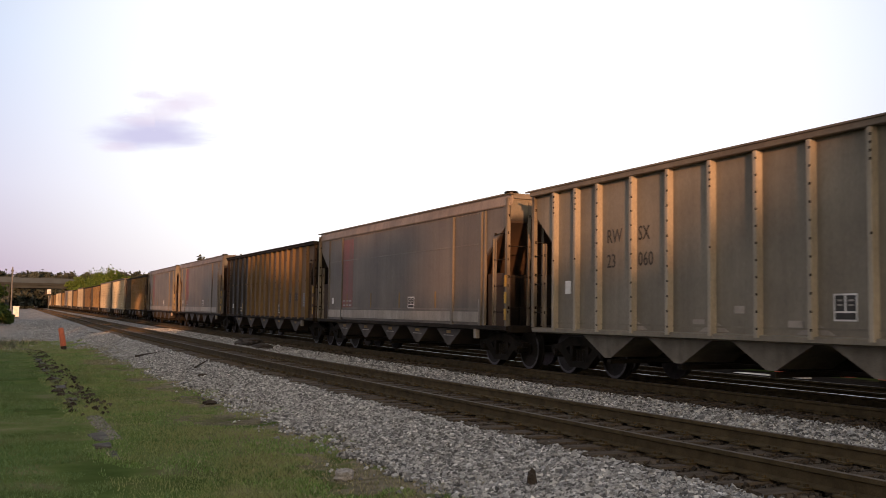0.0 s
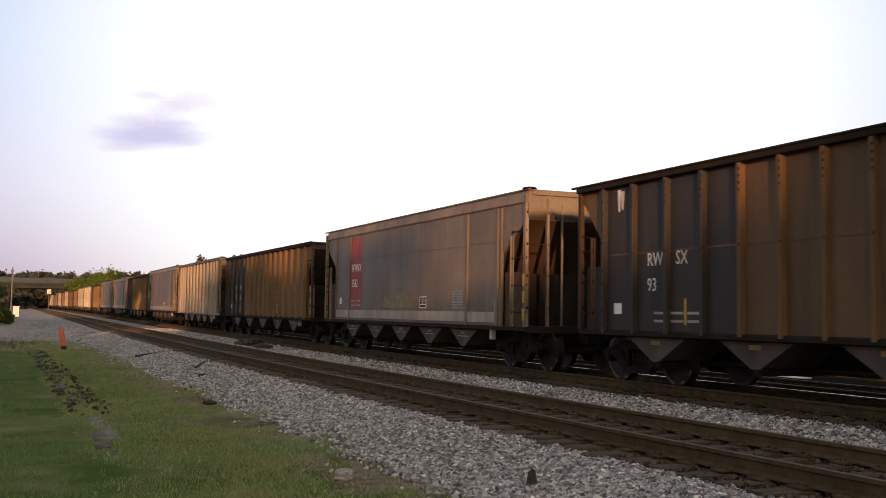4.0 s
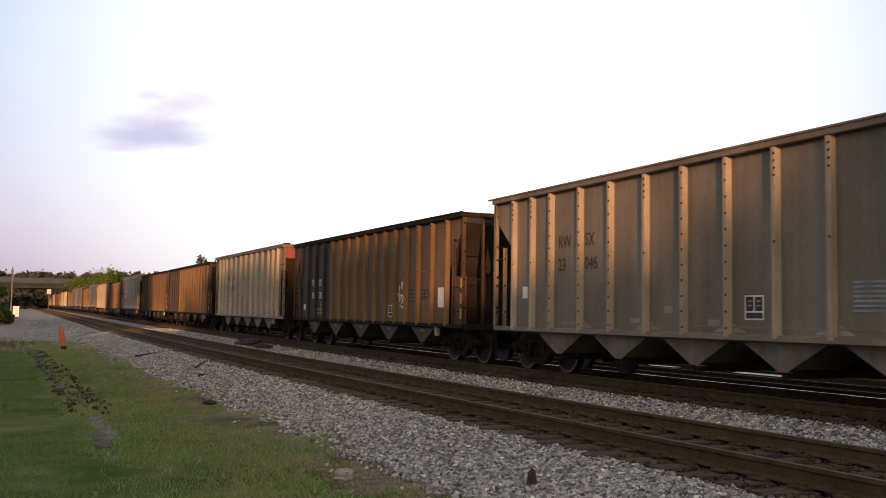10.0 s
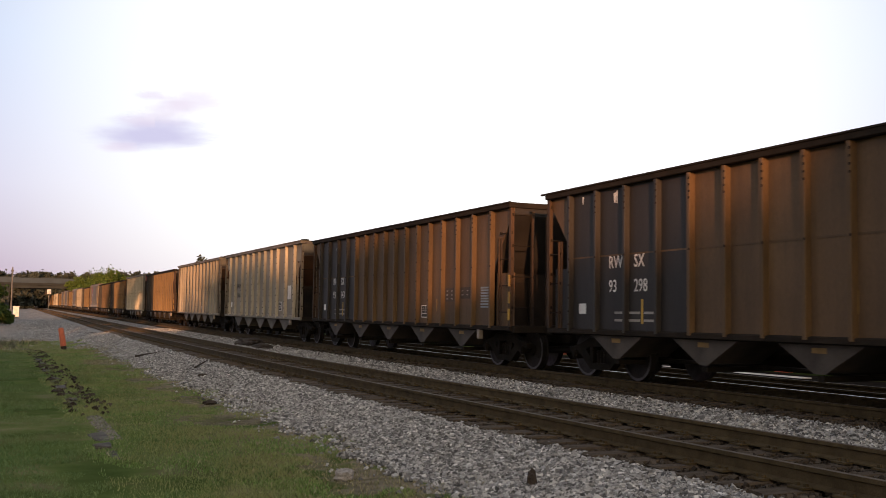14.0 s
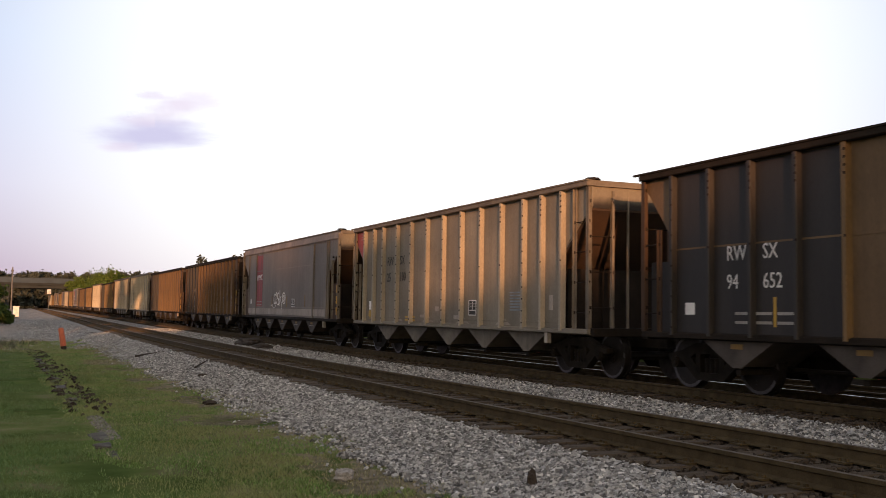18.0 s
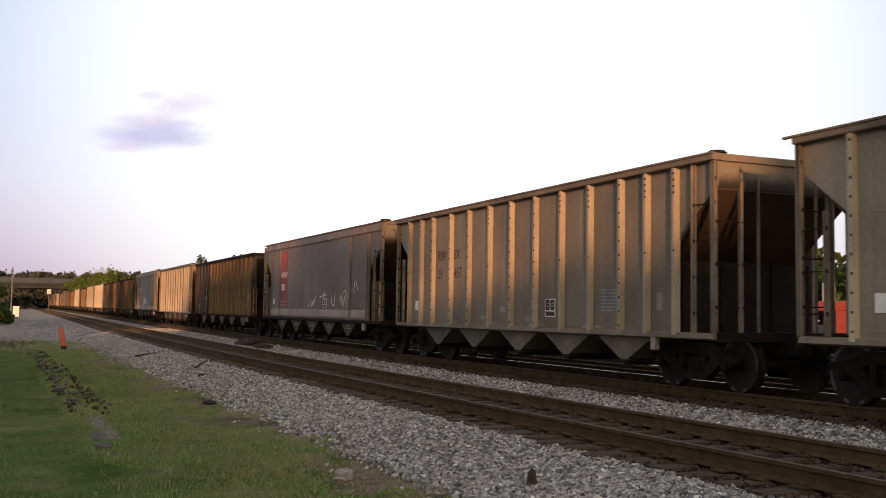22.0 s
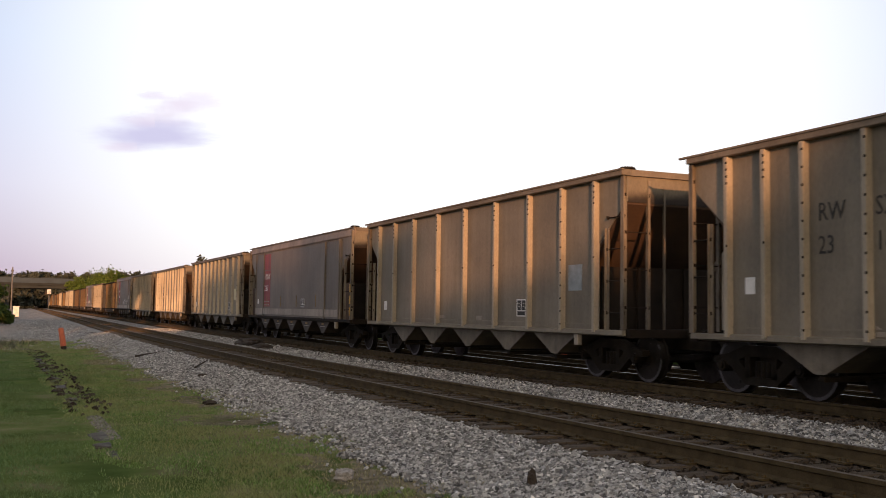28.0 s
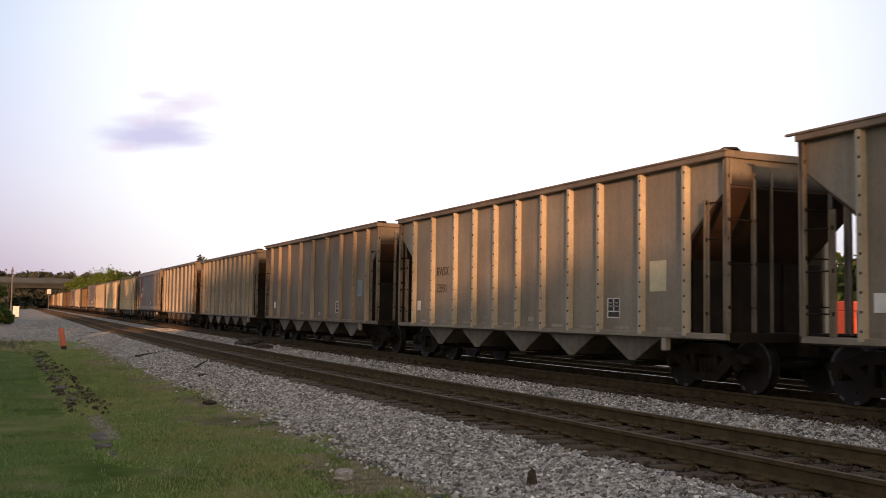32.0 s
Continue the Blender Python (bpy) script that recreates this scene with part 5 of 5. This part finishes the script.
def marks(a, b, c, d, u, z1, z2, size, ink, gap=2.15):
    """Reporting letters in one line and the number below, broken by a rib where there is one."""
    rows = []
    if not b:
        # one word between two ribs
        return [(a, 2.80, 2.23, 0.32, ink), (c, 2.80, 1.79, 0.32, ink)]
    if b:
        rows += [(a, u, z1, size, ink), (b, u + size * gap, z1, size, ink)]
    if d:
        rows += [(c, u, z2, size, ink), (d, u + size * gap, z2, size, ink)]
    elif c:
        rows += [(c, u, z2, size, ink)]
    return rows


def bars(u0, u1, z, h, ink):
    """Plain bars in place of small writing."""
    return [(u0 + i * (u1 - u0) / 3, u0 + (i + 0.75) * (u1 - u0) / 3, z, z + h, ink) for i in range(3)]


def frame_box(u, z, w, h):
    """A stencilled white box with two narrow fields."""
    t = 0.024
    return [(u, u + w, z, z + h, "stencil"), (u, u + w, z, z + t, "white"), (u, u + w, z + h - t, z + h, "white"), (u, u + t, z, z + h, "white"), (u + w - t, u + w, z, z + h, "white"),
            (u + w / 2 - t / 2, u + w / 2 + t / 2, z + h * 0.3, z + h, "white"), (u, u + w, z + h * 0.3, z + h * 0.3 + t, "white"),
            (u + w * 0.16, u + w * 0.36, z + h * 0.55, z + h * 0.62, "pale"), (u + w * 0.16, u + w * 0.36, z + h * 0.72, z + h * 0.79, "pale"), (u + w * 0.64, u + w * 0.84, z + h * 0.55, z + h * 0.62, "pale"), (u + w * 0.64, u + w * 0.84, z + h * 0.72, z + h * 0.79, "pale")]


def rust(number=None, paint="rust", sheet="bluish", boards=True):
    m = marks("RW", "SX", number[0], number[1], 2.3, 2.14, 1.69, 0.335, "white", 2.46) if number else []
    p = bars(2.5, 3.9, 1.28, 0.045, "pale") + bars(2.5, 3.9, 1.14, 0.045, "pale") + [(1.25, 1.5, 1.28, 1.48, "white"), (3.35, 3.41, 1.1, 1.55, "yellow"),
        ] + frame_box(10.2, 1.12, 0.5, 0.34)
    p += [(u, u + 0.035, 1.3, 1.62, "ochre") for u in (5.6, 8.3, 11.2)]
    if boards:
        p += [(11.8, 12.3, 1.55, 1.9, "board"), (12.7, 13.25, 1.62, 1.9, "board")]
    for z in (1.60, 1.70, 1.80) if boards else ():
        p += bars(11.85, 12.27, z, 0.035, "pale")[::2] + (bars(12.76, 13.2, z, 0.03, "pale")[::2] if z > 1.65 else [])
    if sheet:
        rows = ((1.4, 1.92),) if sheet == "white" else [(1.4 + 0.065 * i, 1.44 + 0.065 * i) for i in range(8)]
        p += [(13.85, 14.3, z0, z1, sheet) for z0, z1 in rows]
    return ("rust", paint, RUST_L if paint == "rust" else RUST_N, "black", m, p)


def gray(a="", b="", c="", d="", paint="gray", placard="", trim="", ink="stencil", kind="gray", box_at=10.9, tag=1.32):
    m = marks(a, b, c, d, 3.5 if kind == "gray_stepped" else 3.02, 2.25 if kind == "gray_stepped" else 2.62, 1.79 if kind == "gray_stepped" else 2.15, 0.37, ink, 2.15 if kind == "gray_stepped" else 2.75) if a else []
    p = [(1.5, 1.72, tag, tag + 0.26, "white")] + frame_box(box_at, 1.2, 0.42, 0.38) + [(5.6, 5.9, 1.12, 1.2, "band"), (7.8, 8.1, 1.1, 1.2, "band")]
    if kind == "gray_stepped":
        p += bars(3.45, 4.0, 1.45, 0.05, "pale") + bars(4.25, 4.95, 1.45, 0.05, "pale") + bars(3.45, 4.0, 1.27, 0.05, "pale") + bars(4.25, 4.95, 1.27, 0.05, "pale")
    if placard:
        p.append((12.25, 12.72, 1.68, 2.22, placard) if kind == "gray" else (12.06, 12.58, 1.74, 2.26, placard))
    return (kind, paint, GRAY_L if paint == "gray" else TAN_L if paint.endswith("tan") else "sooty gray-brown ribbed hopper car with sloped ends", trim, m, p)


def smooth(number, worn=True):
    m = [("HYWX", 2.92, 2.53, 0.36, "white"), (number, 2.92, 2.04, 0.36, "white")] if number else [] if worn else [("HYWX", 2.92, 2.53, 0.36, "white")]
    p = bars(2.92, 3.85, 1.57, 0.045, "pale") + bars(2.92, 3.85, 1.43, 0.045, "pale") + [(1.7, 1.9, 1.5, 1.7, "white"), (13.24, 13.34, 1.02, 1.6, "band")] + [(u, u + 0.07, 1.38, 1.82, "ochre") for u in (3.3, 5.6, 8.0, 10.6)] + frame_box(8.72, 1.37, 0.46, 0.32)
    return ("smooth", "ash", SMOOTH_L, "", m, p)


# (place along the train in metres behind car 0's front, car)
CONSIST = [
    (-31.57, rust()), (-15.80, smooth("")), (0.0, gray("RW", "SX", "23", "060", kind="gray_close", box_at=8.68, tag=1.68)), (15.84, rust(("93", "321"), sheet="", boards=False)), (32.77, smooth("2582")), (49.73, rust(("93", ""), "darkrust")),
    (66.06, rust(("94", "309"))), (83.11, gray("RW", "SX", "25", "046", paint="tan", trim="red_end", kind="gray_close", box_at=8.68)), (98.95, rust(("94", "532"), sheet="white")), (115.96, gray("RW", "SX", "23", "046", kind="gray_close", box_at=8.68, tag=1.6)),
    (131.48, gray("RWSX", "", "23618", "", placard="white", paint="tan")), (147.40, rust(("93", "143"), "darkrust")), (164.45, rust(("93", "298"), "darkrust")), (180.94, smooth("", False)),
    (197.30, gray("RW", "SX", "25", "100", trim="red_corner", kind="gray_close", box_at=8.68)), (213.22, rust(("94", "652"))), (230.19, smooth("2380")), (246.10, gray("RW", "SX", "23", "457", kind="gray_close", box_at=8.68)),
    (262.01, gray("RW", "SX", "97", "154", ink="white", paint="pale_tan", kind="gray_stepped", box_at=11.8)), (278.92, gray("", placard="cream", paint="tan")), (294.56, smooth("2267")), (310.84, gray("", placard="bluish", kind="gray_wide", box_at=9.86)),
    (326.68, gray("RW", "SX", "23", "16", kind="gray_close", box_at=8.68, tag=1.6)), (342.48, gray("", placard="bluish", paint="umber", kind="gray_wide", box_at=9.86)), (358.16, gray("RWSX", "", "23931", "", placard="cream", paint="tan")), (373.90, gray("", paint="tan")), (389.6, rust()),
]
AHEAD = "ssrtgrrgrgsrgtrrgtrrgrsgrrgtr"
where = -31.57
for i, c in enumerate(AHEAD):
    kind = {"s": smooth(""), "r": rust(None, "rust" if i % 3 else "darkrust"), "g": gray(), "t": gray(paint="tan")}[c]
    where -= {"s": 16.1, "r": 16.8, "g": 15.75, "t": 15.75}[c]
    CONSIST.insert(0, (where, kind))

TRAIN = []
for where, (kind, paint, label, trim, m, p) in CONSIST:
    TRAIN.append((where, hopper_car(kind, paint, label, trim, m, p, where > -40)))

AT = {w: car for w, car in TRAIN}
streaks(AT[15.84], 1, ((1.6, 3.6, 2), (2.9, 3.6, 4), (2.95, 3.2, 3), (4.0, 3.6, 2)))
streaks(AT[49.73], 2, ((1.5, 3.6, 3), (2.9, 3.6, 2)))
streaks(AT[147.40], 3, ((0.9, 3.6, 2), (2.6, 3.6, 3), (3.7, 3.6, 3), (2.7, 2.6, 1)))
streaks(AT[164.45], 4, ((1.4, 3.6, 1), (2.5, 3.6, 2)))
scrawl(AT[98.95], [[(0.8 * u + 2.16, z) for u, z in stroke] for stroke in [[(11.15, 2.05), (11.1, 1.75), (11.2, 1.55)], [(11.3, 2.1), (11.42, 2.12), (11.45, 1.95), (11.32, 1.93), (11.3, 2.1)], [(10.95, 1.78), (11.5, 1.72)],
                   [(11.2, 1.6), (11.35, 1.75), (11.45, 1.6), (11.3, 1.5)], [(11.5, 1.75), (11.5, 1.5), (11.68, 1.62), (11.5, 1.7), (11.75, 1.4), (11.7, 1.25)], [(11.2, 1.45), (11.55, 1.38)]]], 0.024)
scrawl(AT[230.19], [[(7.2, 1.42), (7.3, 1.62), (7.42, 1.44), (7.5, 1.64), (7.6, 1.5), (7.85, 1.78)], [(7.3, 1.4), (7.75, 1.66)], [(6.95, 1.4), (6.96, 1.5)], [(8.35, 1.72), (8.7, 1.80), (8.85, 1.9), (9.05, 1.78)], [(8.7, 1.76), (9.0, 1.8)], [(9.72, 1.75), (9.75, 1.55), (9.9, 1.43), (10.05, 1.46), (10.12, 1.72)], [(10.1, 1.72), (10.16, 1.8)], [(10.62, 1.42), (10.7, 1.8), (10.8, 1.42), (10.9, 1.8), (11.0, 1.42)],
                    [(11.0, 1.4), (11.2, 1.75), (11.4, 1.4)], [(11.0, 1.85), (11.25, 1.95), (11.4, 1.75), (11.55, 1.7)], [(12.1, 1.85), (12.2, 2.2)], [(12.3, 2.25), (12.5, 1.95)]], 0.022)
def curl(u, z, ru, rz, a0, a1, n=12):
    """A sprayed loop: an arc from a0 to a1 degrees."""
    return [(u + ru * math.cos(radians(a0 + (a1 - a0) * i / n)), z + rz * math.sin(radians(a0 + (a1 - a0) * i / n))) for i in range(n + 1)]


SPRAY = 5.85
scrawl(AT[180.94], [[(SPRAY + u, z) for u, z in stroke] for stroke in (
    curl(0.3, 1.7, 0.2, 0.2, 20, 330), [(0.5, 1.98), (0.46, 1.6), (0.6, 1.5)], curl(0.8, 1.82, 0.13, 0.12, 60, 270) + curl(0.8, 1.58, 0.14, 0.13, 90, -130), [(1.08, 2.05), (1.06, 1.42)],
    [(1.3, 1.8), (1.12, 1.7), (1.36, 1.52), (1.4, 1.12)], curl(1.72, 1.72, 0.24, 0.22, 0, 360, 16), curl(1.72, 1.72, 0.1, 0.12, 0, 360), curl(0.15, 1.42, 0.3, 0.08, 180, 380), [(-0.4, 1.42), (-0.1, 1.45)])], 0.028)
# worn yellow smear on one smooth car, yellow patches low on two gray ones
for w in (83.11, 197.30):
    flat(AT[w], "yellow_patch", 1.45, 1.95, 1.05, 1.3, M["yellow"], 0.005)
    flat(AT[w], "yellow_patch", 4.5, 5.2, 1.02, 1.15, M["yellow"], 0.005)
smear = [(-5.9 - 0.1 * i, 1.8 + 0.05 * math.sin(i * 1.3) + 0.03 * math.sin(i * 2.9) - 0.004 * abs(i - 12) ** 1.5) for i in range(23)]
part("paint_smear", prism(B(), smear + [(-8.1, 1.38), (-5.9, 1.38)], "x", -(HALF - 0.11) - 0.004, -(HALF - 0.11)), M["olive"], AT[32.77], "faded yellow-olive sprayed smear")
for row in range(7):
    flat(AT[32.77], "notice_line", 10.85, 11.5, 1.38 + 0.068 * row, 1.415 + 0.068 * row, M["bluish"], 0.008)


def run(t):
    """Metres that the front of car 0 stands beyond the camera's line at t seconds."""
    u = (t - 16) / 16
    return 205.631 + 16 * (11.3493 * u - 0.2132 * u * u + 0.0888 * u ** 3)


def on_line(y):
    """The pose of a car whose front stands at y, both its trucks on the line."""
    z0, z1, x0, x1 = rise(y - 1), rise(y - 13.5), bend(y - 1), bend(y - 13.5)
    slope, turn = (z0 - z1) / 12.5, (x0 - x1) / 12.5
    return pose(TC + x0 + turn, y, z0 + slope, math.degrees(math.atan(slope)), 0, -math.degrees(math.atan(turn)))


def motions():
    for where, car in TRAIN:
        walk(car, [(float(t), on_line(run(t) - where)) for t in range(33)])
    for ob, dist, az, el in CLOUDS:
        rows = []
        for t, drift in ((0.0, 0.0), (32.0, 0.25)):
            a, e = radians(az + drift), radians(el)
            rows.append((t, pose(dist * math.sin(a), dist * math.cos(a), EYE[2] + dist * math.tan(e), 0, 0, -az)))
        walk(ob, rows)
    steps = [i / 30 for i in range(961)]
    for s in (-1, 1):
        first, *rest = WHEELS[s]
        walk(first, [(t, Matrix.Translation((0, s * 0.889, 0.457)) @ Matrix.Rotation(-(run(t) - run(0)) / 0.457, 4, "X")) for t in steps])
        for w in rest:
            w.rotation_mode = "QUATERNION"
            w.animation_data_create()
            w.animation_data.action = first.animation_data.action
            w.animation_data.action_slot = first.animation_data.action_slot


motions()
